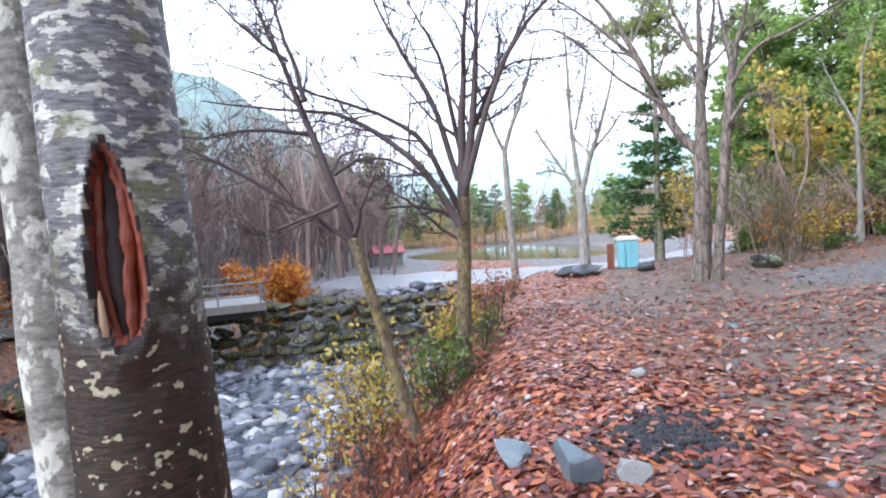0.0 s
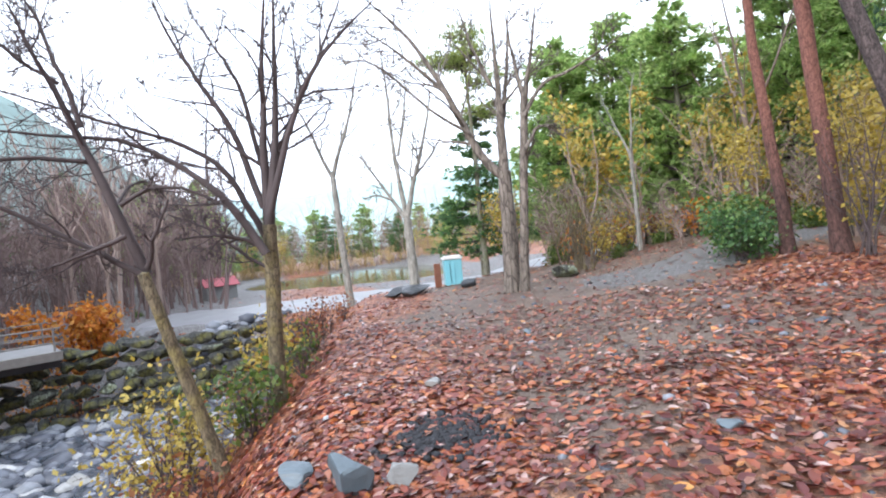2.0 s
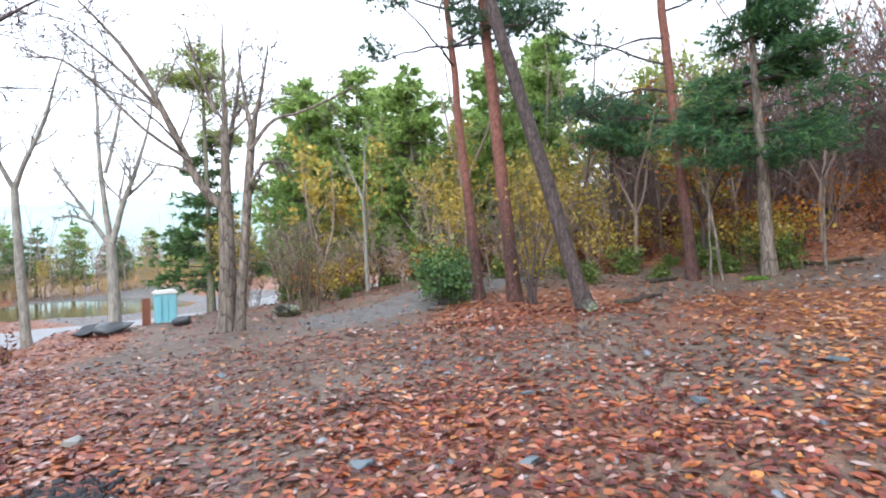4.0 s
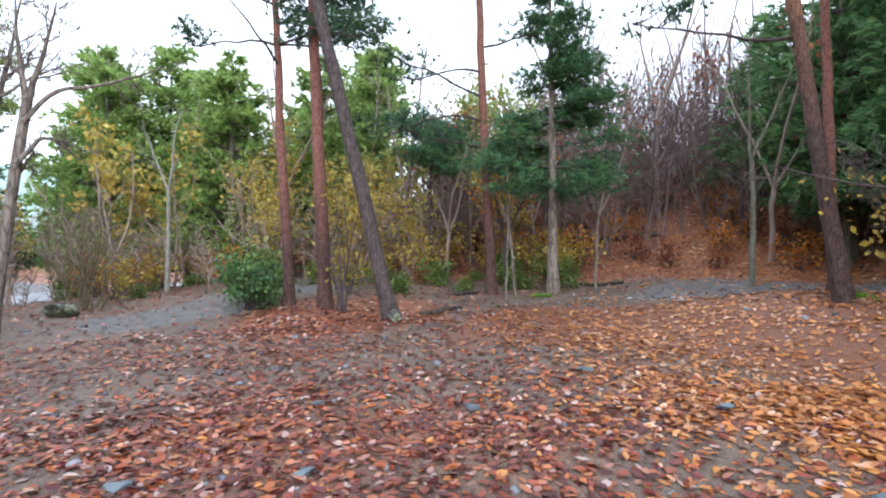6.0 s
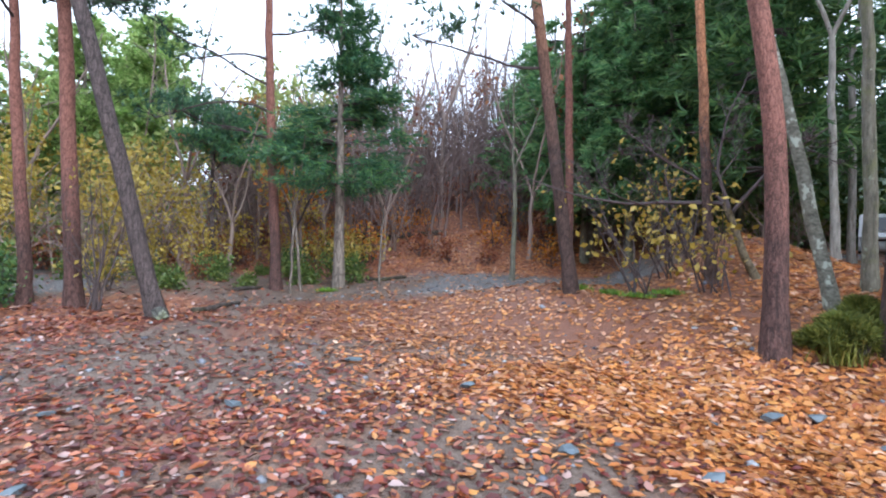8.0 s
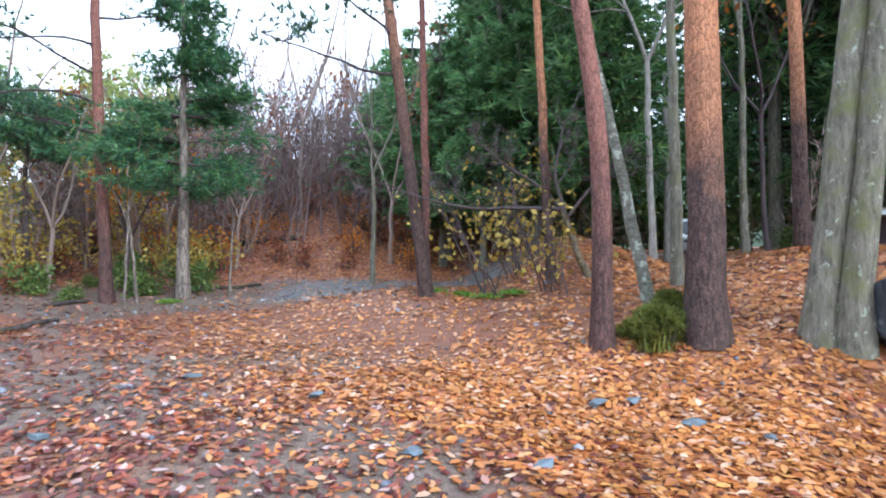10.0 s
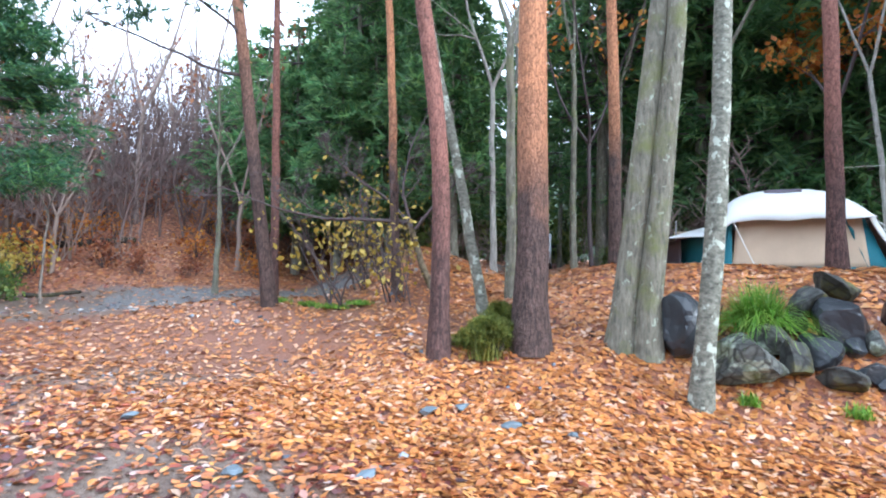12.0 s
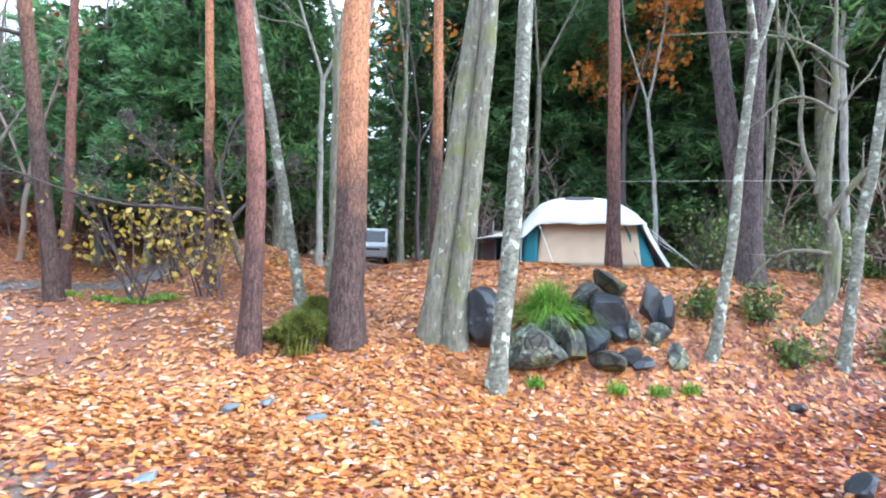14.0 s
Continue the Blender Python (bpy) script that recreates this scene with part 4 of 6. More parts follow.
grown_tree('bare_tree', 'second grey stem standing close beside the large bare tree', 0.11, M_GREYBROWN, 14, [(5.6, 11.29, 0.28), (5.69, 11.24, 1.31), (5.82, 11.17, 3.02), (5.96, 11.1, 4.58)], [
    (0.07, [(5.96, 11.1, 4.52), (5.85, 11.16, 5.16), (5.77, 11.2, 6.52)]),
    (0.07, [(5.96, 11.1, 4.52), (6.09, 11.03, 5.21), (6.25, 10.94, 6.37)]),
    (0.05, [(5.87, 11.03, 4.11), (6.21, 10.85, 4.82), (6.77, 10.51, 4.99), (7.31, 10.14, 5.29), (7.67, 9.87, 5.6)]),
    (0.05, [(5.78, 10.97, 3.32), (6.05, 10.82, 3.94), (6.53, 10.54, 3.53)]),
    (0.04, [(5.82, 11.17, 3.02), (6.1, 11.03, 3.49), (6.23, 10.95, 3.63)]),
], 8, 3, None, 0.5, 0.0075)
grown_tree('pale_bare_tree', 'bare tree with smooth whitish bark near the pond', 0.15, M_PALE, 15, [(4.05, 15.79, 0.05), (4.05, 15.79, 0.91), (4.03, 15.79, 1.56), (4.01, 15.8, 2.29)], [
    (0.09, [(4.01, 15.8, 2.21), (4.23, 15.74, 3.33), (4.57, 15.65, 4.41), (4.83, 15.57, 5.33), (4.94, 15.53, 6.41)]),
    (0.09, [(4.01, 15.8, 2.21), (3.95, 15.81, 3.83), (3.96, 15.81, 5.92), (3.97, 15.81, 7.5)]),
    (0.07, [(4.01, 15.8, 2.21), (3.53, 15.91, 2.98), (2.86, 16.05, 3.93), (2.57, 16.1, 4.6)]),
    (0.05, [(4.31, 15.72, 3.48), (4.85, 15.56, 3.91), (5.44, 15.36, 4.62)]),
    (0.05, [(3.93, 15.82, 4.16), (4.24, 15.74, 5.4), (4.37, 15.7, 6.81)]),
    (0.04, [(3.6, 15.9, 2.89), (2.98, 16.03, 3.1), (2.5, 16.11, 3.05)]),
], 8, 3, None, 0.5, 0.0075)
grown_tree('verge_sapling', 'crooked mossy sapling with long dark arching branches', 0.06, M_BROWN, 17, [(9.94, -4.55, 1.37), (10.01, -4.32, 1.91), (10.05, -4.17, 2.39), (10.07, -4.06, 2.72)], [
    (0.035, [(10.07, -4.06, 2.69), (10.21, -3.34, 2.74), (10.29, -2.73, 2.77), (10.32, -2.05, 2.89), (10.29, -1.18, 3.23)]),
    (0.03, [(10.07, -4.06, 2.69), (10.15, -3.68, 3.12), (10.24, -3.13, 3.45), (10.3, -2.58, 3.95)]),
    (0.03, [(9.87, -4.06, 2.6), (9.9, -3.9, 3.3), (9.88, -4.01, 3.97), (9.81, -4.29, 4.67)]),
    (0.03, [(9.95, -4.14, 2.57), (9.84, -4.56, 3.26), (9.66, -5.09, 3.68)]),
], 10, 3, M_TWIG, 0.5)
grown_tree('mossy_tree', 'crooked mossy grey tree on the bank', 0.11, M_GREY, 38, [(4.42, -11.02, 1.17), (4.14, -11.13, 1.72), (4.09, -11.15, 2.46), (4.23, -11.09, 3.21)], [
    (0.11, [(4.23, -11.09, 3.17), (4.15, -11.13, 3.79), (4.04, -11.17, 4.52), (3.94, -11.2, 5.51), (3.91, -11.21, 6.69)]),
    (0.06, [(4.15, -11.02, 2.78), (3.85, -11.12, 3.25), (3.51, -11.24, 3.69), (3.1, -11.35, 3.95)]),
    (0.05, [(4.25, -11.19, 3.14), (4.49, -11.09, 4.01), (4.36, -11.15, 4.95), (4.63, -11.04, 6.07)]),
    (0.04, [(4.07, -10.94, 2.28), (4.38, -10.82, 2.36), (4.76, -10.65, 2.11), (4.89, -10.58, 1.51)]),
    (0.03, [(3.9, -10.68, 4.23), (4.2, -10.57, 4.52), (4.45, -10.46, 4.4), (4.77, -10.31, 4.02)]),
    (0.03, [(3.84, -10.92, 4.91), (4.34, -10.73, 5.44), (5.14, -10.35, 5.7), (5.97, -9.85, 5.76)]),
], 6, 3)

# ---------------------------------------------------------------- woods round the clearing
def spread_copies(protos, spots, seed, lo=0.8, hi=1.2, dip=0.1):
    """Copies of the prototypes at plan spots, turned and sized at random; the prototypes take the first spots."""
    rng = np.random.RandomState(seed)
    for i, (x, y) in enumerate(spots):
        k = rng.uniform(lo, hi)
        m = pose(x, y, land1(x, y) - dip, rng.normal(0, 1.5), rng.normal(0, 1.5), rng.uniform(0, 360)) @ Matrix.Diagonal((k, k, k * rng.uniform(0.9, 1.1), 1))
        if i < len(protos):
            protos[i].matrix_basis = m
        else:
            o = protos[i % len(protos)]
            k0 = o.scale.copy()
            o.scale = (1, 1, 1)
            copy_thing(o, m)
            o.scale = k0


def sector(seed, count, az0, az1, r0, r1, gap, cx=1.0, cy=-1.0):
    """Plan spots in a sector round the clearing (degrees from north, eastwards), kept apart."""
    rng = np.random.RandomState(seed)
    out, tries = [], 0
    while len(out) < count and tries < count * 60:
        tries += 1
        a, r = radians(rng.uniform(az0, az1)), math.sqrt(rng.uniform(r0 * r0, r1 * r1))
        p = (cx + r * math.sin(a), cy + r * math.cos(a))
        if all((p[0] - q[0]) ** 2 + (p[1] - q[1]) ** 2 > gap * gap for q in out):
            out.append(p)
    return out


# bright cedars beyond the lane
cedars = [conifer("cedar", 20 + i, 25, 0.2, 9.0 + 0.7 * i, 60 + i, M_CEDAR, "tall bright green cedar with billowing foliage", 1.0, 2.5, 2700, 0.30, 0.12, group="cedar grove", power=0.5, per=8, blade=0.085) for i in range(3)]
spread_copies(cedars, sector(5, 24, 27, 52, 24, 32, 2.0), 5, 0.8, 1.1)
dark_cedars = [conifer("cedar", 22 + i, 18, 0.2, 8.5 + 0.6 * i, 64 + i, M_CEDAR_DARK, "tall dark green cedar among the autumn woods", 1.8, 2.0, 1200, 0.32, -0.1, group="dark cedars", power=0.6, per=9, blade=0.07) for i in range(3)]
spread_copies(dark_cedars, [(8.0, 20.4)] + sector(6, 6, 41, 52, 28, 36, 2.6), 6, 0.65, 0.95)
airy = [bare_tree("pale_green_tree", 22 + i, 15, 0.09, (0.02, 0.0), 7.0 + 0.8 * i, 66 + i, M_FARTWIG, "tall tree with thin pale green foliage above the brush", 0.35, 4, 6, 3, wide=0.6, sides=5, group="pale green trees", leaves=M_PALEGREEN, leaf=0.17, leaf_share=0.9, per_end=4) for i in range(2)]
spread_copies(airy, sector(66, 10, 48, 66, 22, 30, 2.4), 66, 0.75, 1.0)

# the tall plantation behind the tent: bare stems below, dense green above
plantation = []
for i in range(4):
    plantation.append(conifer("plantation_cedar", 20, -10 - i, 0.16, 15 + i, 70 + i, M_CEDAR_DARK, "slim plantation cedar with bare lower trunk and dense dark crown", 3.2 + 0.8 * i, 2.2, 820, 0.46, -0.2, group="cedar plantation", power=0.5, per=10, blade=0.085))
spots = [p for p in sector(7, 105, 98, 172, 14.5, 38, 1.5) if not (abs((p[0] - 8.9) * 0.69 + (p[1] + 10.8) * -0.73) < 3.2 and abs((p[0] - 8.9) * 0.73 + (p[1] + 10.8) * 0.69) < 3.2) and not (8 < p[0] < 29 and abs((p[0] - 9) * 0.504 + (p[1] + 5.5) * 0.864) < 1.5) and math.hypot(p[0] - 26, p[1] + 15.2) > 5.0]
spread_copies(plantation, spots, 8, 0.8, 1.15)
edge_cedars = [conifer("cedar", 16, -6 - i, 0.14, 8.0 + i, 75 + i, M_CEDAR_DARK, "green cedar with low boughs at the plantation's edge", 1.6, 2.0, 1300, 0.34, -0.15, group="dark cedars", power=0.6, per=9, blade=0.07) for i in range(2)]
light_cedars = [conifer("cedar", 19, -1 - i, 0.13, 7.6 + i, 78 + i, M_CEDAR_MID, "mid-green cedar with open hanging boughs at the clearing's edge", 1.8, 1.9, 800, 0.34, -0.15, group="light cedars", power=0.6, per=9, blade=0.07) for i in range(2)]
spread_copies(light_cedars, [(19.4, -1.6), (21.4, -0.6), (18.0, -2.6), (20.6, -3.2), (16.2, -3.6), (17.6, -4.8)], 10, 0.8, 1.1)
spread_copies(edge_cedars, [(15.5, -4.9), (17.5, -5.5), (18.5, -2.8), (20, -7.0), (12.6, -13.2), (11.5, -15), (8.8, -17), (5.5, -18), (2.5, -18.5), (22, -4.5), (13.4, -6.0)], 9, 0.85, 1.2)

# bare woods: on the slope behind the fir, across the stream, beyond the pond
bare = []
for i in range(4):
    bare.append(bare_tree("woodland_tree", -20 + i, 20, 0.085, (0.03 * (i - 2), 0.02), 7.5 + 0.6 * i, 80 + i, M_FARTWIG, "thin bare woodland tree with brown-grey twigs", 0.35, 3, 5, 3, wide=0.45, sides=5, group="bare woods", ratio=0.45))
spots = sector(11, 34, 66, 97, 20, 33, 1.5) + sector(12, 40, -62, -14, 19, 45, 1.8) + sector(13, 26, -16, 22, 62, 82, 3.0) + sector(14, 5, 24, 60, 19, 25, 3.0) + sector(31, 36, -58, -8, 19, 34, 1.5) + sector(15, 12, -13, 4, 33, 58, 3.5)
spread_copies(bare, [p for p in spots if not (p[0] < 1.2 and land1(*p) < -1.2) and not (abs(p[0] - 7) < 10.5 and abs(p[1] - 46) < 13)], 16, 0.75, 1.3)
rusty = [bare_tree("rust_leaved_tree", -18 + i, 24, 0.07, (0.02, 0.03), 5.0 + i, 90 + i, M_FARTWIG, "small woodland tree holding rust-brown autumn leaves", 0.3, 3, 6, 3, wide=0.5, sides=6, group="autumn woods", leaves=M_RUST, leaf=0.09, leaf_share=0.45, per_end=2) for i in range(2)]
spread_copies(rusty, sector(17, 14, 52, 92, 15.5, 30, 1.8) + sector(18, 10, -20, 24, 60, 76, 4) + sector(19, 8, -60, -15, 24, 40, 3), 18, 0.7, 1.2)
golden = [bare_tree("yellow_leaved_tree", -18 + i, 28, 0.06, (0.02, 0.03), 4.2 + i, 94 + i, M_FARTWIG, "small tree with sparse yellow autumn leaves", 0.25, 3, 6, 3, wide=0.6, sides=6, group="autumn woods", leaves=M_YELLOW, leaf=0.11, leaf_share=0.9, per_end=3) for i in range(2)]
spread_copies(golden, [(12.5, 11.5), (14, 9.5), (15.5, 8.2), (13.6, 13.5), (12.2, 8.6), (18, 8), (16.4, 5.6), (14.8, 11.0), (17.5, 6.6)] + sector(20, 8, 20, 56, 18, 23, 2.2) + sector(21, 14, -12, 22, 59, 70, 3), 19, 0.6, 1.1)
far_green = sector(22, 26, -16, 22, 61, 80, 3.2) + [(-14, 47), (-11, 50), (-17, 52), (-24, 40), (-8, 58)]
spread_copies([copy_thing(cedars[0], pose(0, 70, 0)), copy_thing(dark_cedars[0], pose(2, 70, 0))], far_green, 23, 0.55, 0.95)

spread_copies([copy_thing(dark_cedars[1], pose(4, 72, 0)), copy_thing(cedars[1], pose(6, 72, 0))], [(-15, 46), (-10.5, 49), (-18, 41), (-6.5, 52), (-22, 47)], 67, 0.9, 1.25)

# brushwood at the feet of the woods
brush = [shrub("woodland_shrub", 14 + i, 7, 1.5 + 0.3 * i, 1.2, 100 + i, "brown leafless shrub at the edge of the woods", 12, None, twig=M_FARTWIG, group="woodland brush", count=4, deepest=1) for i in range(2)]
spread_copies(brush, sector(24, 14, 52, 80, 15.5, 24, 1.0) + sector(25, 10, -60, -10, 20, 34, 1.4) + sector(26, 10, 22, 52, 18, 26, 1.5) + [p for p in sector(27, 10, 100, 175, 13.5, 22, 1.5) if abs((p[0] - 9) * 0.504 + (p[1] + 5.5) * 0.864) > 2.0 or p[0] < 8], 24, 0.7, 1.3)
leafbrush = [shrub("leafy_shrub", 13 + i, 7, 1.1 + 0.3 * i, 1.1, 104 + i, "low shrub with olive and yellow-green leaves", 9, M_GREENLEAF, 0.09, 800, group="woodland brush", count=3, deepest=1) for i in range(2)]
spread_copies(leafbrush, sector(28, 14, 50, 72, 14.2, 17, 0.9) + sector(29, 14, 24, 50, 17, 24, 1.5) + [p for p in sector(30, 20, 105, 176, 13, 20, 1.4) if abs((p[0] - 9) * 0.504 + (p[1] + 5.5) * 0.864) > 2.0 or p[0] < 8] + sector(36, 10, -60, -12, 20, 30, 2), 25, 0.35, 0.75)
spread_copies([copy_thing(leafbrush[0], pose(20, -30, 2)), copy_thing(leafbrush[1], pose(22, -30, 2))], [p for p in sector(39, 44, 98, 178, 31, 42, 2.2) if math.hypot(p[0] - 27.2, p[1] + 15.9) > 4], 27, 2.2, 3.6)
yellowbrush = [shrub("yellow_shrub", 12, 8, 1.6, 1.3, 108, "shrub with thinning yellow autumn leaves", 10, M_YELLOW, 0.08, 420, group="woodland brush", count=3)]
spread_copies(yellowbrush, sector(37, 10, 48, 74, 14, 19, 1.3) + sector(38, 6, 28, 48, 17, 22, 2), 26, 0.6, 1.1)


rustbrush = [shrub("rust_leaved_shrub", 17, 2, 1.3, 1.2, 110, "low shrub with rust-red withered leaves", 10, M_RUST, 0.08, 320, group="woodland brush", count=3), shrub("orange_shrub", 17, 3, 1.4, 1.2, 111, "low shrub with glowing orange leaves", 10, M_ORANGE, 0.08, 260, group="woodland brush", count=3)]
spread_copies(rustbrush, sector(46, 46, 54, 92, 16.2, 26, 1.0) + sector(47, 14, -55, -10, 19, 28, 1.6) + sector(50, 20, -66, -34, 12.5, 18, 1.1) + sector(48, 8, 24, 50, 18, 24, 2), 28, 0.6, 1.2)


def thicket(spots, seed, lo, hi, twigs=32):
    """A dense stand of thin leafless stems and twigs, too many to count."""
    rng = np.random.RandomState(seed)
    s = Soup()
    for x, y in spots:
        h = rng.uniform(lo, hi)
        b = np.array(seat(x, y, 0.05))
        tip = b + (rng.normal(0, 0.12 * h), rng.normal(0, 0.12 * h), h)
        mid = (b + tip) / 2 + rng.normal(0, 0.04 * h, 3)
        s.tube([b, mid, tip], [0.012 + 0.007 * h, 0.006 + 0.004 * h, 0.006], 4)
        f = rng.uniform(0.15, 1.0, twigs)
        p = np.where(f[:, None] < 0.5, b + (mid - b) * f[:, None] * 2, mid + (tip - mid) * (f[:, None] * 2 - 1))
        a = rng.uniform(0, 6.28, twigs)
        w = np.stack([np.cos(a), np.sin(a), rng.uniform(0.4, 1.5, twigs)], 1) * (h * rng.uniform(0.10, 0.32, twigs) * (1.2 - 0.6 * f))[:, None]
        for u, c in ((1.0, p), (0.55, p + w * 0.45), (0.5, p + w * 0.7)):
            ww = w * u if u == 1.0 else (w + rng.normal(0, 0.5, w.shape) * np.linalg.norm(w, axis=1)[:, None]) * u
            sd = np.cross(ww, rng.normal(0, 1, ww.shape))
            sd *= 0.014 / (np.linalg.norm(sd, axis=1)[:, None] + 1e-9)
            s.add(np.stack([c - sd, c + sd, c + ww], 1).reshape(-1, 3), tris=np.arange(twigs * 3))
    return s


def dry(spots):
    return [p for p in spots if not (p[0] < 1.5 and p[1] < 19 and land1(*p) < -1.0) and not math.hypot((p[0] - 7) / 10.6, (p[1] - 46) / 13.2) < 1 and not (p[1] > 17 and abs(p[1] - 22.5 - 0.25 * p[0]) < 4.0 and p[0] < 12)]


for seed, spots, lo, hi, label in (
        (41, sector(41, 950, -75, -7, 18.5, 46, 0.5), 3.5, 9.5, "dense leafless purple-brown woods across the stream"),
        (42, sector(42, 200, -16, 26, 59, 78, 0.9), 2.5, 6.5, "bare woods along the far shore of the pond"),
        (43, sector(43, 430, 58, 98, 18.6, 31, 0.5), 1.6, 5.8, "bare thicket on the leafy slope"),
        (49, sector(49, 420, -16, 28, 57.5, 63, 0.4), 0.7, 2.2, "golden reeds and dry brush on the far shore"),
        (51, sector(51, 260, -62, -13, 18.5, 27, 0.6), 5.5, 9.0, "tall bare saplings across the stream"),
        (44, sector(44, 110, 20, 60, 17.5, 26, 0.6), 1.0, 3.2, "brown brushwood below the cedars"),
        (45, [p for p in sector(45, 120, 100, 178, 13.5, 24, 0.7) if abs((p[0] - 9) * 0.504 + (p[1] + 5.5) * 0.864) > 1.6 or p[0] < 8], 0.8, 3.0, "dry brushwood under the plantation")):
    tagged(part("thicket", thicket(dry(spots), seed, lo, hi), M_BRUSH if seed in (41, 43, 51) else M_REED if seed == 49 else M_FARTWIG), label, "brushwood", kind="stuff")


# ---------------------------------------------------------------- distance
def hill_ring(az0, az1, r, heights, seed, rough):
    rng = np.random.RandomState(seed)
    n = 90
    a = np.radians(np.linspace(az0, az1, n))
    h = np.interp(np.linspace(0, 1, n), np.linspace(0, 1, len(heights)), heights)
    h = h + np.convolve(rng.normal(0, rough, n), np.ones(3) / 3, "same")
    rows = []
    for f in np.linspace(0, 1, 8):
        rr = r * (1 + 0.5 * f)
        rows.append(np.stack([rr * np.sin(a), rr * np.cos(a), -3 + (h + 3) * f ** 0.8], 1))
    s = Soup()
    i, j = np.meshgrid(np.arange(7), np.arange(n - 1), indexing="ij")
    s.add(np.concatenate(rows), quads=np.stack([i * n + j, i * n + j + 1, (i + 1) * n + j + 1, (i + 1) * n + j], -1))
    return s


# the first two hills get their misty look from material colour alone
tagged(part("backdrop_near_hill", hill_ring(-95, 2, 120, [40, 50, 56, 58, 58, 58, 56, 46, 20, 6], 1, 1.2), M_FAR_HILL), "wooded hillside across the valley, paled by haze painted into its colour", "hill", kind="structure")
tagged(part("backdrop_far_hill", hill_ring(-60, 75, 330, [60, 70, 60, 55, 50, 60, 72, 60, 50, 60], 2, 2.0), M_FARTHEST), "mountain ridge on the skyline, paled by haze painted into its colour", "hill", kind="structure")
tagged(part("backdrop_east_hill", hill_ring(40, 265, 90, [10, 22, 32, 34, 34, 30, 30, 32, 30, 24], 3, 1.2), M_EAST_HILL), "wooded hillside rising behind the cedars", "hill", kind="structure")

# ---------------------------------------------------------------- birch beside the path
def old_birch():
    rng = np.random.RandomState(40)
    bx, by = -0.825, 1.43
    base = seat(bx, by)
    t = thing("birch", base, "old twin-stemmed birch with a dark open wound in its trunk", "tree")
    k, sides, h = 150, 132, 7.0
    z = np.concatenate([np.linspace(-0.15, 1.0, 16), np.linspace(1.02, 3.2, 116), np.linspace(3.3, h, 18)])
    face = math.atan2(-by, 0.1 - bx)
    a = np.arange(sides) * 2 * math.pi / sides
    wide = np.interp(z, [-0.15, 0.2, 0.8, 1.6, 2.2, h], [0.30, 0.23, 0.19, 0.178, 0.165, 0.09])
    ang = (a[None, :] - face + math.pi) % (2 * math.pi) - math.pi
    zz = z[:, None] + base[2]
    rad = wide[:, None] * (1 + 0.03 * np.sin(3 * a[None, :] + zz) + 0.012 * rng.uniform(-1, 1, (k, sides)))
    # the wound: a lens-shaped hollow with a swollen rim
    u = (ang + 0.22) * wide[:, None] / (0.052 * (1 - 0.3 * np.clip((zz - 1.585) / 0.27, -1, 1)))
    v = (zz - 1.585) / 0.27
    q = np.sqrt(u * u + v * v + 0.4 * np.abs(v) ** 3)
    rad = rad - 0.062 * np.clip(1 - q, 0, 1) ** 0.45 * (q < 1) * (1 + 0.25 * np.sin(9 * u + 6 * v) * np.sin(23 * v)) + 0.014 * np.exp(-((q - 1.15) / 0.25) ** 2)
    cx, cy = bx - 0.045 * (zz - 1.5), by + 0.0 * zz
    ring = np.dstack([cx + rad * np.cos(a), cy + rad * np.sin(a), zz + 0 * rad])
    i, j = np.meshgrid(np.arange(k - 1), np.arange(sides), indexing="ij")
    s = Soup()
    s.add(ring.reshape(-1, 3), quads=np.stack([i * sides + j, i * sides + (j + 1) % sides, (i + 1) * sides + (j + 1) % sides, (i + 1) * sides + j], -1))
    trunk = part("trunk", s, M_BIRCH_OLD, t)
    # bare red wood on the walls of the wound, near-black in its middle and along its rim
    trunk.data.materials.append(M_WOUND)
    trunk.data.materials.append(M_HOLLOW)
    kind_of = np.zeros((k - 1, sides), np.int32)
    uc, qc = u[:-1] + 0.25 * np.sin(17 * v[:-1]), q[:-1]
    kind_of[qc < 1.1] = 2
    kind_of[(qc < 1.02) & ((uc > 0.12) | (uc < -0.30))] = 1
    slots = np.zeros(len(trunk.data.polygons), np.int32)
    slots[-(k - 1) * sides:] = kind_of.ravel()
    trunk.data.polygons.foreach_set("material_index", slots)
    # lips of raw wood and the dark core of the hollow
    def on_bark(uu, vv, out):
        zc = 1.585 + 0.27 * vv
        w = float(np.interp(zc - base[2], z, wide))
        an = face - 0.22 + uu * 0.058 / w
        return np.array([bx - 0.045 * (zc - 1.5) + (w + out) * math.cos(an), by + (w + out) * math.sin(an), zc])
    for name, side, r0, out in (("right_lip", 0.55, 0.013, -0.02), ("left_lip", -0.6, 0.010, -0.026)):
        s = Soup()
        vs = np.linspace(-0.8, 0.985, 22)
        bow = np.sqrt(np.clip(1 - vs ** 2, 0, 1)) ** 1.15
        s.tube([on_bark(side * bw + 0.07 * math.sin(5 * w) + 0.03 * rng.normal(), w, out + 0.003 * rng.normal()) for w, bw in zip(vs, bow)], r0 * (0.35 + 0.75 * bow) * (1 + 0.22 * rng.uniform(-1, 1, 22)), 12, 0.16, rng)
        part(name, s, M_WOUND, t, "raw reddish wood at the rim of the wound")
    s = Soup()
    s.tube([on_bark(0.03, w, -0.052) for w in np.linspace(-0.95, 0.9, 12)], 0.034 * np.sqrt(np.clip(1.02 - np.linspace(-0.95, 0.95, 12) ** 2, 0.02, 1)), 10, 0.15, rng)
    part("hollow", s, M_HOLLOW, t, "dark hollow in the trunk")
    s = Soup()
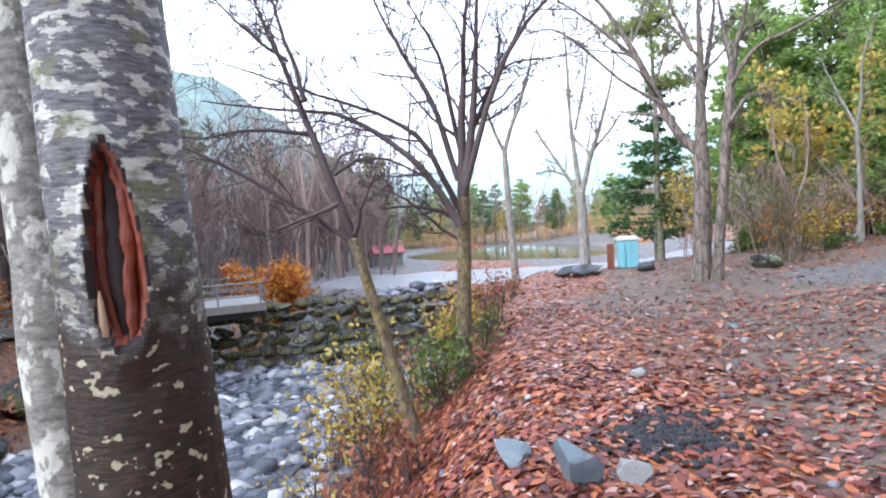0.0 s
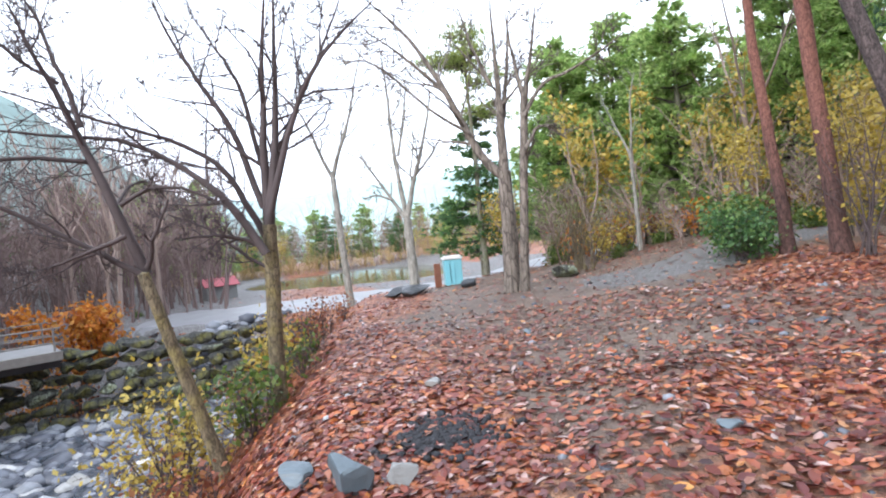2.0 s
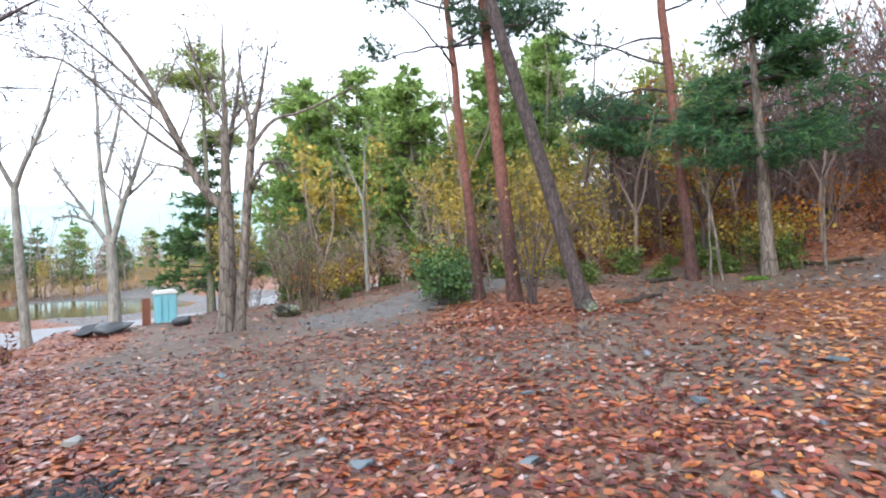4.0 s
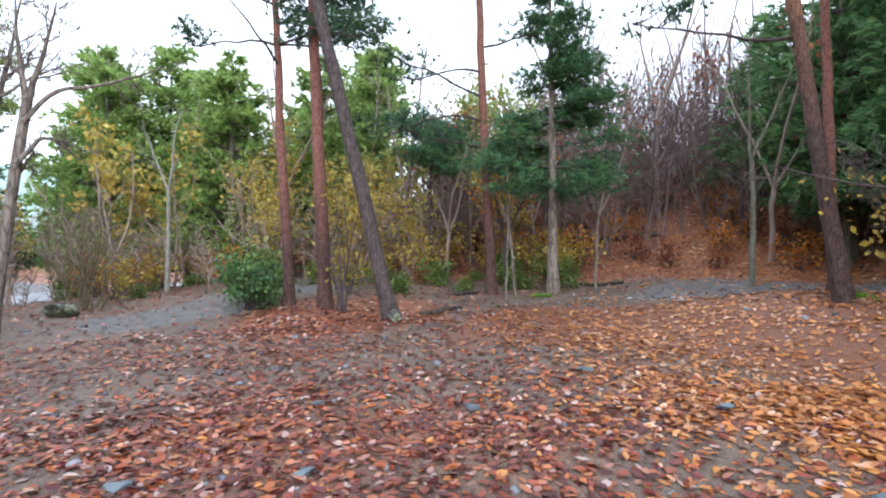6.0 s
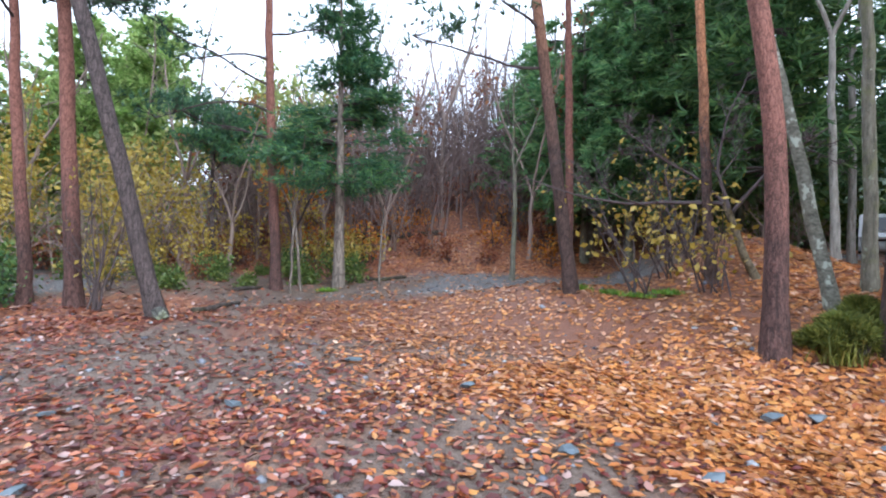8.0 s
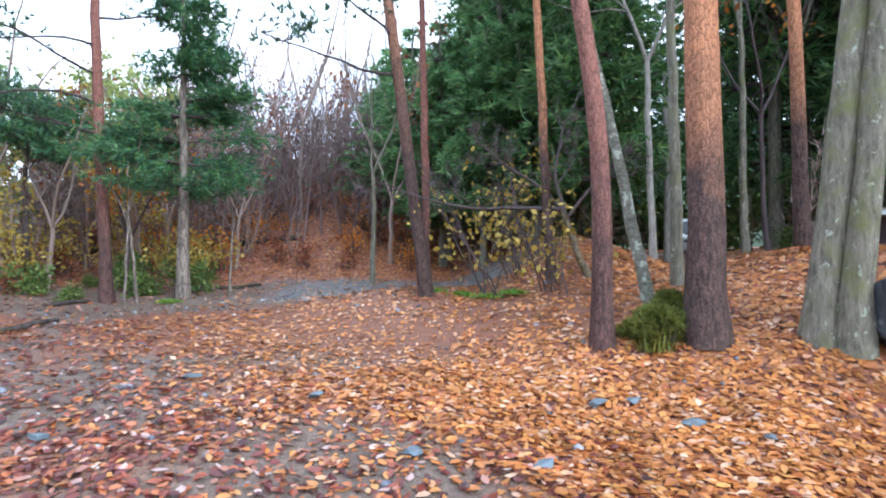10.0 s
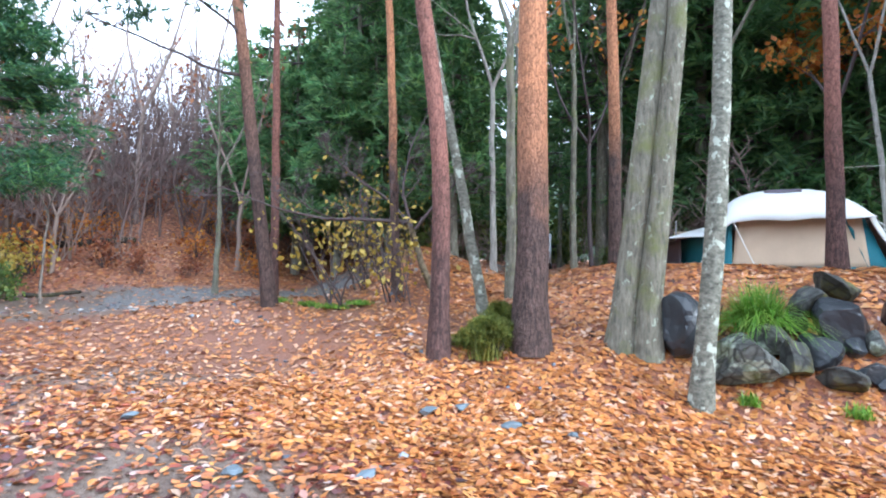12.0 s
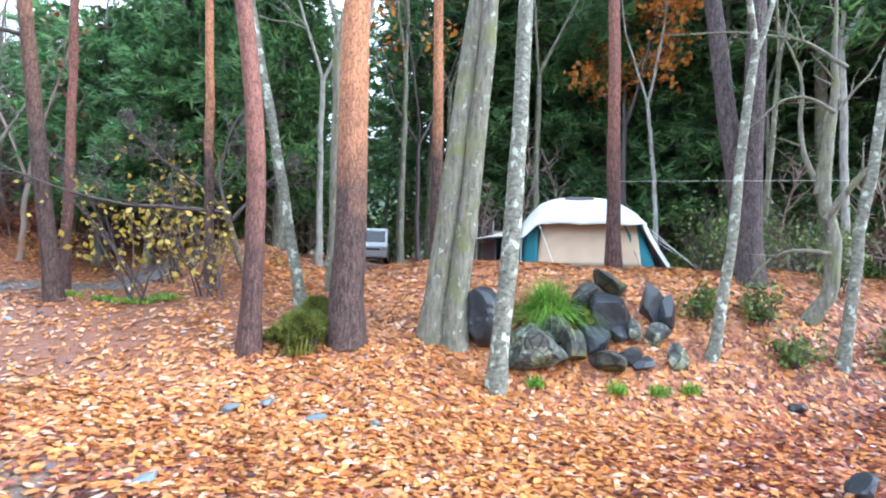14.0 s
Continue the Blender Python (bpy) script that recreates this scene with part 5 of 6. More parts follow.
    s.tube([on_bark(-0.72, w, -0.004) for w in np.linspace(-1.05, -0.35, 8)], np.array([0.3, 0.7, 1, 1, 1, 0.8, 0.6, 0.2]) * 0.011, 8)
    part("splinter", s, plain("pale_split_wood", (0.42, 0.30, 0.19), 0.7, 0.3, 20.0, stretch=(1, 1, 0.2)), t, "pale split wood")
    # second stem
    s = Soup()
    p = stem_points((-1.02, 1.57, base[2]), (-0.035, -0.01), 7, 30, rng, 0.004)
    s.tube(p, flare(30, 0.115, 0.05, 7), 24, 0.025, rng)
    part("second_trunk", s, M_BIRCH_PALE, t, "paler second stem with white lichen")
    s = Soup()
    for f in (18, 20, 22, 24, 26, 28):
        q = limb(rng, (bx - 0.045 * f * 0.24, by, base[2] + f * 0.24), (*rng.normal(0, 1, 2), 0.7), 2.6, 7, 0.1, 0.03)
        s.tube(q, np.linspace(0.035, 0.006, 8), 6)
        branch_out(rng, s, q, 0.03, 0.006, 1, 2, 5, 0.8, 0.5)
    part("branchwork", s, M_TWIG, t, kind="stuff")


old_birch()

# ---------------------------------------------------------------- rocks
def rock(x, y, w, h, material, seed, label, name="rock", sink=0.25, group="", depth=None, flat=False):
    rng = np.random.RandomState(seed)
    d = depth or w * rng.uniform(0.75, 1.0)
    bm = boulder(rng, (w * 1.12, d * 1.12, h * 1.15), 4 if w > 0.2 else 3, 0.2)
    ob = part(name, bm, material)
    ob.matrix_basis = pose(x, y, land1(x, y) + h * (1 - sink), rng.uniform(-12, 12), rng.uniform(-12, 12), math.degrees(rng.uniform(-0.5, 0.5)) - 45)
    return tagged(ob, label, "rock", group)


KINDS = {"D": (M_ROCK, "dark wet grey rock in the terrace bank"), "M": (M_WALLSTONE, "moss-covered rock in the terrace bank"), "L": (M_ROCK_LICHEN, "rock blotched with pale lichen in the terrace bank")}
BANK = [(7.11, -6.95, 0.35, 0.33, "D"), (6.34, -8.95, 0.29, 0.20, "M"), (5.95, -8.60, 0.39, 0.28, "D"), (5.66, -9.06, 0.19, 0.27, "D"), (5.5, -9.24, 0.16, 0.23, "D"), (6.25, -7.45, 0.40, 0.26, "L"), (6.42, -8.47, 0.26, 0.19, "M"), (6.37, -7.78, 0.26, 0.17, "L"), (6.0, -7.8, 0.18, 0.24, "M"), (5.95, -8.17, 0.19, 0.19, "D"), (5.66, -8.74, 0.13, 0.12, "L"), (5.44, -8.89, 0.15, 0.14, "L"), (5.54, -8.41, 0.18, 0.10, "D"), (5.66, -8.09, 0.26, 0.12, "M"), (5.09, -8.89, 0.14, 0.19, "L"), (5.36, -8.53, 0.16, 0.08, "D"), (5.78, -8.56, 0.15, 0.12, "D"), (6.4, -8.21, 0.2, 0.14, "D")]
for i, (x, y, w, h, k) in enumerate(BANK):
    rock(x, y, w * 1.2, h * 1.25, KINDS[k][0], 200 + i, KINDS[k][1], group="rocks of the terrace bank")
rock(3.95, -9.65, 0.11, 0.07, M_ROCK, 230, "small dark stone lying among the leaves", "stone")
rock(2.65, -7.84, 0.16, 0.11, M_ROCK, 231, "dark stone lying among the leaves", "stone")
rock(0.74, 3.36, 0.17, 0.17, M_SLATE, 232, "angular grey-blue rock standing in the leaves", "rock", 0.3)
rock(1.09, 3.33, 0.13, 0.08, M_ROCK_PALE, 233, "pale whitish stone lying in the leaves", "stone", 0.35)
rock(0.43, 3.75, 0.19, 0.06, M_SLATE, 234, "flat grey stone half buried in the leaves", "stone", 0.4)
rock(1.82, 5.33, 0.09, 0.06, M_ROCK_PALE, 235, "small pale stone half buried in the leaves", "stone", 0.4)
rock(9.2, 4.78, 0.15, 0.12, M_ROCK_LICHEN, 236, "pale lichened stone at the leaning pine's foot", "stone")
rock(3.89, 14.97, 0.5, 0.19, M_ROCK, 237, "dark boulder at the edge of the clearing", "rock")
rock(3.35, 15.2, 0.32, 0.18, M_ROCK, 238, "dark boulder at the edge of the clearing", "rock")
rock(5.35, 14.45, 0.28, 0.12, M_ROCK, 239, "dark stone before the blue bin", "rock")
rock(7.2, 12.2, 0.35, 0.16, M_ROCK_LICHEN, 240, "mossy stone under the bare bush", "rock")
for i, (x, y) in enumerate([(5.89, -4.77), (6.82, -3.51), (5.33, -2.58), (6.82, -3.92), (6.29, -4.28), (3.86, 7.34), (5.4, 3.0), (6.1, 1.6), (4.1, 1.9), (6.9, -0.6), (7.6, 0.9), (5.6, -1.6), (3.3, 2.8)]):
    r = np.random.RandomState(260 + i)
    rock(x, y, r.uniform(0.07, 0.14), 0.035, M_SLATE, 250 + i, "flat blue-grey slate among the fallen leaves", "flat_stone", 0.1, "flat stones of the clearing")


def ash_patch():
    rng = np.random.RandomState(9)
    s = Soup()
    c = rng.normal(0, 1, (420, 2)) * (0.20, 0.16) + (1.53, 3.85)
    stone_soup(rng, s, [(x, y, land1(x, y) + 0.02) for x, y in c], rng.uniform(0.015, 0.045, 420))
    return s


tagged(part("charcoal_heap", ash_patch(), M_ASH), "black charcoal remains of a campfire among leaves", "charcoal", kind="stuff")


# ---------------------------------------------------------------- grass and moss
def grass_clump(x, y, radius, length, blades, seed, label, material=None, name="grass_clump", arch=1.0):
    rng = np.random.RandomState(seed)
    base = seat(x, y, 0.02)
    s = Soup()
    for _ in range(blades):
        a, o = rng.uniform(0, 6.28), rng.uniform(0.15, 1.0)
        L = length * rng.uniform(0.6, 1.1)
        f = np.linspace(0, 1, 6)
        out = o * L * (0.35 * f + 0.45 * arch * f ** 2)
        up = L * (0.85 * f - 0.75 * arch * o * f ** 2.2)
        bx, by = base[0] + rng.normal(0, radius * 0.45), base[1] + rng.normal(0, radius * 0.45)
        c = np.stack([bx + out * math.cos(a), by + out * math.sin(a), base[2] + 0.02 + up], 1)
        w = (0.007 * (1 - f ** 2) + 0.0008)[:, None] * np.array([-math.sin(a), math.cos(a), 0])
        v = np.concatenate([c - w, c + w])
        s.add(v, quads=[(i, i + 1, 7 + i, 6 + i) for i in range(5)])
    ob = part(name, s, material or M_GRASS, kind="stuff")
    return tagged(ob, label, "grass")


grass_clump(6.62, -7.98, 0.22, 1.05, 1500, 1, "green sedge clump hanging over the rocks", arch=1.35)
for i, (x, y) in enumerate([(5.34, -7.98), (5.04, -8.39), (4.82, -8.72), (6.05, -7.2)]):
    grass_clump(x, y, 0.12, 0.26, 120, 10 + i, "small green grass tuft among the fallen leaves", name="grass_tuft")
for i, (x, y, r) in enumerate([(10.32, -2.93, 0.30), (10.75, -2.5, 0.2), (11.0, -2.0, 0.2), (13.4, 3.6, 0.25), (10.1, -3.3, 0.25)]):
    grass_clump(x, y, r, 0.14, 420, 20 + i, "low mossy grass patch at a tree's foot", name="grass_patch")


def moss_mound(x, y, w, h, seed):
    rng = np.random.RandomState(seed)
    base = seat(x, y)
    t = thing("mossy_stump", base, "rotten stump overgrown with moss and ferns", "stump")
    bm = boulder(rng, (w * 0.8, w * 0.75, h * 0.85), 3, 0.35)
    part("stump", bm, M_LOG, t)
    k = 4200
    a, f = rng.uniform(0, 6.28, k), rng.uniform(0, 1, k) ** 0.8
    lump = 0.66 + 0.36 * np.sin(3 * a + 1.0) * np.cos(5 * f + 2 * a) + 0.16 * rng.normal(0, 1, k)
    ro = w * np.sqrt(np.clip(1 - f ** 2.4, 0.02, 1)) * lump
    s = Soup()
    c = np.stack([base[0] + ro * np.cos(a), base[1] + ro * np.sin(a), base[2] + h * f * (0.8 + 0.25 * lump)], 1)
    v, fc = tufts(rng, c, np.stack([np.cos(a), np.sin(a), 0.5 + 0 * a], 1), 4, 0.10, 0.014, 0.6)
    s.add(v, tris=fc)
    part("moss", s, M_MOSS, t, "yellow-green moss and fern fronds", kind="stuff")


moss_mound(7.95, -4.66, 0.36, 0.36, 3)
moss_mound(8.15, -4.92, 0.22, 0.40, 4)
for i, (x, y) in enumerate([(7.85, -4.62), (8.1, -4.78), (7.72, -4.55)]):
    grass_clump(x, y, 0.2, 0.42, 260, 40 + i, "yellow-green fern tuft round the mossy stump", M_FERN, "fern_tuft", 0.8)

# ---------------------------------------------------------------- shrubs of the bank and the clearing
shrub("dark_evergreen_shrub", 9.35, 8.7, 1.25, 1.2, 120, "dense dark green shrub beside the pines", 22, M_CEDAR_DARK, 0.065, 1700, count=5)
shrub("dark_evergreen_shrub", 10.3, 9.6, 1.3, 1.3, 121, "dense dark green shrub behind the pines", 20, M_GREENLEAF, 0.09, 1800, count=5)
shrub("bare_bush", 7.9, 12.75, 2.7, 2.6, 122, "large leafless bush with arching brown stems", 26, None, twig=M_BROWN, count=6, deepest=3)
shrub("bare_bush", 9.8, 6.6, 3.0, 0.8, 123, "thin dark saplings between the pines", 7, M_YELLOW, 0.06, 60, twig=M_TWIG, count=4, deepest=3)
shrub("yellow_green_shrub", -1.25, 7.9, 1.9, 1.7, 124, "yellow-green leafy shrub on the stream bank", 22, M_YELLOW, 0.055, 1500, count=5)
shrub("yellow_green_shrub", -0.15, 7.2, 1.0, 0.9, 125, "small green shrub at the bank tree's foot", 14, M_GREENLEAF, 0.06, 500, count=4)
shrub("yellow_green_shrub", 0.1, 9.0, 1.2, 1.0, 126, "yellow-green shrub on the bank", 14, M_YELLOW, 0.06, 500, count=4)
for i, (x, y, h, m) in enumerate([(0.75, 9.4, 1.1, M_RUST), (0.5, 11.0, 1.2, M_RUST), (-0.6, 10.5, 1.3, M_RUST), (1.2, 12.4, 1.0, M_RUST), (-1.6, 9.6, 1.3, M_RUST), (-0.9, 6.0, 0.9, M_RUST), (-1.7, 6.8, 1.2, M_YELLOW), (-0.45, 5.2, 0.55, M_RUST), (-1.1, 5.0, 0.8, M_RUST), (0.55, 8.2, 0.7, M_GREENLEAF), (1.7, 14.0, 0.8, M_RUST), (-1.9, 8.4, 1.3, M_RUST), (0.9, 14.5, 1.0, M_YELLOW)]):
    shrub("bank_shrub", x, y, h, h * 0.9, 130 + i, "thin brown-stemmed shrub with withered leaves on the bank", 12, m, 0.05, 160, group="shrubs of the bank", count=4)
for i, (x, y, h, m) in enumerate([(10.25, -2.9, 2.2, M_YELLOW), (10.9, -3.4, 2.0, M_YELLOW), (9.7, -3.9, 1.7, M_YELLOW), (12.5, -4.2, 2.4, M_YELLOW)]):
    shrub("yellow_leaved_sapling", x, y, h, h * 0.9, 150 + i, "thin sapling with scattered pale yellow leaves", 7, m, 0.07, 170, group="saplings at the verge", count=5)
for i, (x, y, h, m) in enumerate([(5.26, -9.63, 0.5, M_GREENLEAF), (4.74, -10.36, 0.55, M_GREENLEAF), (4.2, -10.2, 0.5, M_GREENLEAF), (6.4, -12.4, 1.2, M_GREENLEAF), (5.2, -12.8, 1.2, M_GREENLEAF), (7.4, -13.6, 1.4, M_GREENLEAF), (3.2, -12.2, 1.1, M_GREENLEAF), (5.9, -11.7, 0.9, M_GREENLEAF), (4.4, -12.0, 1.0, M_GREENLEAF), (3.4, -11.4, 0.7, M_GREENLEAF), (2.9, -10.6, 0.5, M_GREENLEAF), (7.0, -12.9, 1.6, M_GREENLEAF), (6.2, -13.0, 1.5, M_GREENLEAF)]):
    shrub("green_undergrowth", x, y, h, h, 160 + i, "low green leafy plant among fallen leaves", 14, m, 0.05, 420, group="undergrowth by the terrace", count=4)
for i, (x, y, h, m) in enumerate([(-4.2, 16.9, 0.7, M_YELLOW), (-2.9, 17.1, 0.8, M_RUST), (-1.7, 17.1, 0.8, M_YELLOW), (-0.6, 17.0, 0.9, M_RUST), (-3.6, 17.3, 0.9, M_GREENLEAF), (-5.2, 16.6, 0.8, M_RUST), (-2.2, 15.6, 0.8, M_GREENLEAF), (-0.9, 14.6, 0.9, M_RUST), (-1.9, 13.2, 0.8, M_YELLOW)]):
    shrub("wall_shrub", x, y, h, h * 1.1, 190 + i, "small leafy shrub growing from the old stone wall", 12, m, 0.06, 260, group="shrubs of the wall", count=4)
bare_tree("orange_maple", -6.0, 18.6, 0.06, (0.02, 0), 3.3, 170, M_TWIG, "small maple in bright orange autumn leaf by the bridge", 0.2, 4, 7, 3, wide=0.7, leaves=M_ORANGE, leaf=0.11, leaf_share=1.0, per_end=7)
bare_tree("orange_maple", 9.6, -13.5, 0.08, (0, 0), 7.5, 171, M_TWIG, "slender maple with orange leaves high behind the tent", 0.5, 3, 6, 3, wide=0.8, leaves=M_ORANGE, leaf=0.11, leaf_share=1.0, per_end=9)
bare_tree("orange_maple", 12.4, -9.2, 0.06, (0, 0), 8.0, 173, M_TWIG, "thin maple with a few orange leaves in the dark wood", 0.4, 3, 6, 3, wide=0.7, leaves=M_ORANGE, leaf=0.11, leaf_share=0.35, per_end=3)
bare_tree("orange_maple", 15.3, 5.4, 0.06, (0, 0), 3.8, 172, M_TWIG, "young tree with glowing orange leaves behind the pine", 0.35, 3, 6, 3, wide=0.6, leaves=M_ORANGE, leaf=0.10, leaf_share=0.7, per_end=2)
for i, (x, y, r, h, ln) in enumerate([(12.9, 4.3, 0.03, 3.6, (0.02, 0.03)), (13.3, 4.2, 0.035, 4, (-0.03, 0.12)), (14.2, 2.6, 0.03, 4, (0.02, 0)), (10.9, 14.3, 0.07, 6, (0, 0)), (9.2, -5.6, 0.09, 9, (-0.01, 0.02)), (9.5, -6.1, 0.085, 9, (0.02, 0.0)), (15.4, -0.6, 0.07, 6, (0, 0)), (8.2, -12.9, 0.06, 8, (0.08, 0)), (6.2, -13.3, 0.06, 8, (-0.08, -0.02)), (3.3, -12.9, 0.08, 8, (-0.05, 0)), (2.6, -11.5, 0.1, 8, (-0.06, 0.02)), (4.9, -13.8, 0.08, 9, (0.02, 0)), (13.2, -10.5, 0.08, 10, (0, 0)), (11.3, -6.2, 0.07, 8, (0.02, 0.02)), (2.2, -12.6, 0.07, 7, (0.05, 0)), (3.0, -10.4, 0.06, 6, (-0.15, 0.05)), (1.6, -11.8, 0.09, 8, (-0.03, 0)), (3.9, -14.6, 0.07, 8, (0.03, 0.02)), (7.0, -15.5, 0.07, 9, (0.04, 0)), (14.8, -8.2, 0.09, 10, (0, 0)), (12.2, -8.6, 0.08, 10, (0.01, 0)), (16.5, -12.4, 0.09, 11, (0, 0)), (10.8, -11.6, 0.08, 10, (0, 0)), (18.8, -13.8, 0.1, 11, (0, 0.01))]):
    bare_tree("young_tree", x, y, r, ln, h, 180 + i, M_GREYBROWN if i < 3 else M_PALE if i % 2 else M_GREY, "slim pale-barked young tree without leaves", 0.5, 2, 5, 3, sides=8, group="young trees", wide=0.3)


# ---------------------------------------------------------------- fallen trunk on the slope, litter of branches
def log(x0, y0, x1, y1, r, seed, label):
    rng = np.random.RandomState(seed)
    f = np.linspace(0, 1, 14)
    x, y = x0 + (x1 - x0) * f, y0 + (y1 - y0) * f
    s = Soup()
    p = np.stack([x + rng.normal(0, 0.03, 14), y + rng.normal(0, 0.03, 14), land(x, y) + r * 0.8], 1)
    s.tube(p, np.linspace(r, r * 0.6, 14), 9, 0.12, rng)
    tagged(part("fallen_log", s, M_LOG), label, "log")


log(20.3, 5.7, 19.8, 2.1, 0.14, 1, "dark fallen log lying across the leafy slope")
log(10.2, 4.9, 10.9, 4.4, 0.06, 2, "short dark branch lying on the gravel")
log(12.6, 5.6, 13.2, 5.2, 0.06, 3, "short dark branch lying on the gravel")
log(15.3, 3.3, 15.6, 2.3, 0.06, 4, "thin rotten log along the foot of the slope")

# ---------------------------------------------------------------- stream, bridge, pond, bin
def stream_bed():
    rng = np.random.RandomState(50)
    pts, sizes = [], []
    while len(pts) < 4600:
        y = rng.uniform(3.5, 19)
        x = float(edge_x(y)) - rng.uniform(2.6, 9.5)
        pts.append((x, y, land1(x, y) + 0.05))
        sizes.append(rng.gamma(1.5, 0.055) + 0.04)
    s = Soup()
    stone_soup(rng, s, pts, np.minimum(sizes, 0.3))
    return s


tagged(part("stream_stones", stream_bed(), M_STREAMSTONE), "grey and pale stones filling the stream bed", "stones", kind="stuff")
for i, (d, y, w) in enumerate([(3.6, 9.5, 0.35), (5.0, 11.2, 0.42), (4.1, 12.6, 0.38), (6.2, 10.4, 0.5), (3.9, 14.2, 0.4), (5.6, 13.9, 0.45), (4.6, 8.2, 0.4), (6.6, 8.6, 0.55), (7.4, 12.4, 0.5), (3.4, 11.5, 0.3), (5.3, 9.4, 0.3)]):
    rock(float(edge_x(y)) - d, y, w * 0.62, w * 0.36, M_ROCK_PALE if i % 3 == 1 else M_STREAMSTONE, 300 + i, "large grey boulder in the stream bed", "boulder", 0.3, "boulders of the stream")


for i in range(26):
    r = np.random.RandomState(330 + i)
    y = r.uniform(6.5, 17.5)
    w = r.uniform(0.3, 0.62)
    rock(float(edge_x(y)) - 8.4 - 0.12 * y - r.uniform(-0.7, 2.4), y, w, w * r.uniform(0.5, 0.8), M_WALLSTONE if i % 4 else M_ROCK_LICHEN, 360 + i, "mossy boulder on the far bank of the stream", "boulder", 0.35, "boulders of the far bank")


def stream_water():
    ys = np.linspace(-6, 24, 70)
    s = Soup()
    rng = np.random.RandomState(51)
    v = []
    for y in ys:
        c = float(edge_x(y)) - 6.0 - 0.5 * math.sin(y * 0.5)
        for u in np.linspace(-1, 1, 7):
            v.append((c + u * 1.9, y, -2.27 + 0.025 * rng.uniform(-1, 1)))
    i, j = np.meshgrid(np.arange(69), np.arange(6), indexing="ij")
    s.add(v, quads=np.stack([i * 7 + j, i * 7 + j + 1, (i + 1) * 7 + j + 1, (i + 1) * 7 + j], -1))
    return s


tagged(part("water_stream", stream_water(), M_STREAM), "shallow clear stream running over stones", "water", kind="structure")


def pond_sheet():
    s = Soup()
    a = np.linspace(0, 2 * math.pi, 64, endpoint=False)
    k = 1 + 0.06 * np.sin(3 * a) + 0.03 * np.sin(7 * a + 1)
    v = np.stack([7 + 10.3 * k * np.cos(a), 46 + 12.8 * k * np.sin(a), np.full(64, -0.86)], 1)
    s.add(np.vstack([v, (7, 46, -0.86)]), tris=[(i, (i + 1) % 64, 64) for i in range(64)])
    return s


tagged(part("water_pond", pond_sheet(), M_POND), "still green pond behind the road", "water", kind="structure")


def box(bm, cx, cy, cz, sx, sy, sz, rz=0.0, bevel=0.0, taper=0.0):
    g = bmesh.ops.create_cube(bm, size=1, matrix=pose(cx, cy, cz, 0, 0, rz) @ Matrix.Diagonal((sx, sy, sz, 1)))
    if taper:
        for v in g["verts"]:
            if v.co.z > cz:
                v.co.x += (cx - v.co.x) * taper
                v.co.y += (cy - v.co.y) * taper
    if bevel:
        bmesh.ops.bevel(bm, geom=list({e for v in g["verts"] for e in v.link_edges}), offset=bevel, segments=2, affect="EDGES")
    return g["verts"]


def bar(p, q, r, sides=8):
    s = Soup()
    s.tube([p, (np.array(p) + np.array(q)) / 2, q], r, sides)
    return s


def bridge():
    a, b = np.array((-5.5, 16.1)), np.array((-13.6, 12.2))
    z = -0.22
    d = (b - a) / np.linalg.norm(b - a)
    n = np.array((-d[1], d[0]))
    t = thing("bridge", (a[0], a[1], z), "small grey bridge with steel railings over the stream", "bridge")
    ang = math.degrees(math.atan2(d[1], d[0]))
    mid, L = (a + b) / 2, np.linalg.norm(b - a)
    o = Vector((a[0], a[1], z))
    for nm, off, wd, zz, hh, mt in (("deck", 0, 2.4, -0.12, 0.2, M_CONCRETE), ("edge_beam", -1.25, 0.12, -0.12, 0.22, M_RAIL), ("edge_beam", 1.25, 0.12, -0.12, 0.22, M_RAIL), ("girder", -0.8, 0.14, -0.32, 0.24, M_ROCK), ("girder", 0.8, 0.14, -0.32, 0.24, M_ROCK)):
        bm = bmesh.new()
        c = mid + n * off
        box(bm, c[0] - o.x, c[1] - o.y, zz, L, wd, hh, ang, 0.015)
        part(nm, bm, mt, t)
    for off in (-1.25, 1.25):
        for k in range(9):
            p = a + d * (0.15 + k * (L - 0.3) / 8) + n * off
            part("post", bar((p[0], p[1], z), (p[0], p[1], z + 0.56), 0.024), M_RAIL, t)
        for h in (0.2, 0.37, 0.55):
            p, q = a + n * off, b + n * off
            part("rail", bar((*p, z + h), (*q, z + h), 0.018), M_RAIL, t)


bridge()


def retaining_wall():
    """Rough mossy stones, piled from the stream bed up to the road."""
    rng = np.random.RandomState(55)
    t = thing("stone_wall", (-2.5, 16.8, -2.3), "old mossy stone retaining wall beside the bridge", "wall")
    for row in range(6):
        x = -9.4 + rng.uniform(0, 0.3)
        while x < 0.6 + row * 0.1:
            w = rng.uniform(0.24, 0.5)
            y = 16.05 + 0.14 * row + 0.12 * (x + 4) * 0.5 + rng.normal(0, 0.05)
            bm = boulder(rng, (w, 0.28, 0.22), 2, 0.2)
            ob = part("wall_stone", bm, M_WALLSTONE if rng.rand() < 0.88 else M_ROCK_LICHEN, t)
            ob.location = (x + 2.5, y - 16.8, 0.1 + row * 0.33 + rng.normal(0, 0.03))
            ob.rotation_euler = (rng.normal(0, 0.15), rng.normal(0, 0.15), rng.normal(0, 0.2))
            x += w * 1.4


retaining_wall()


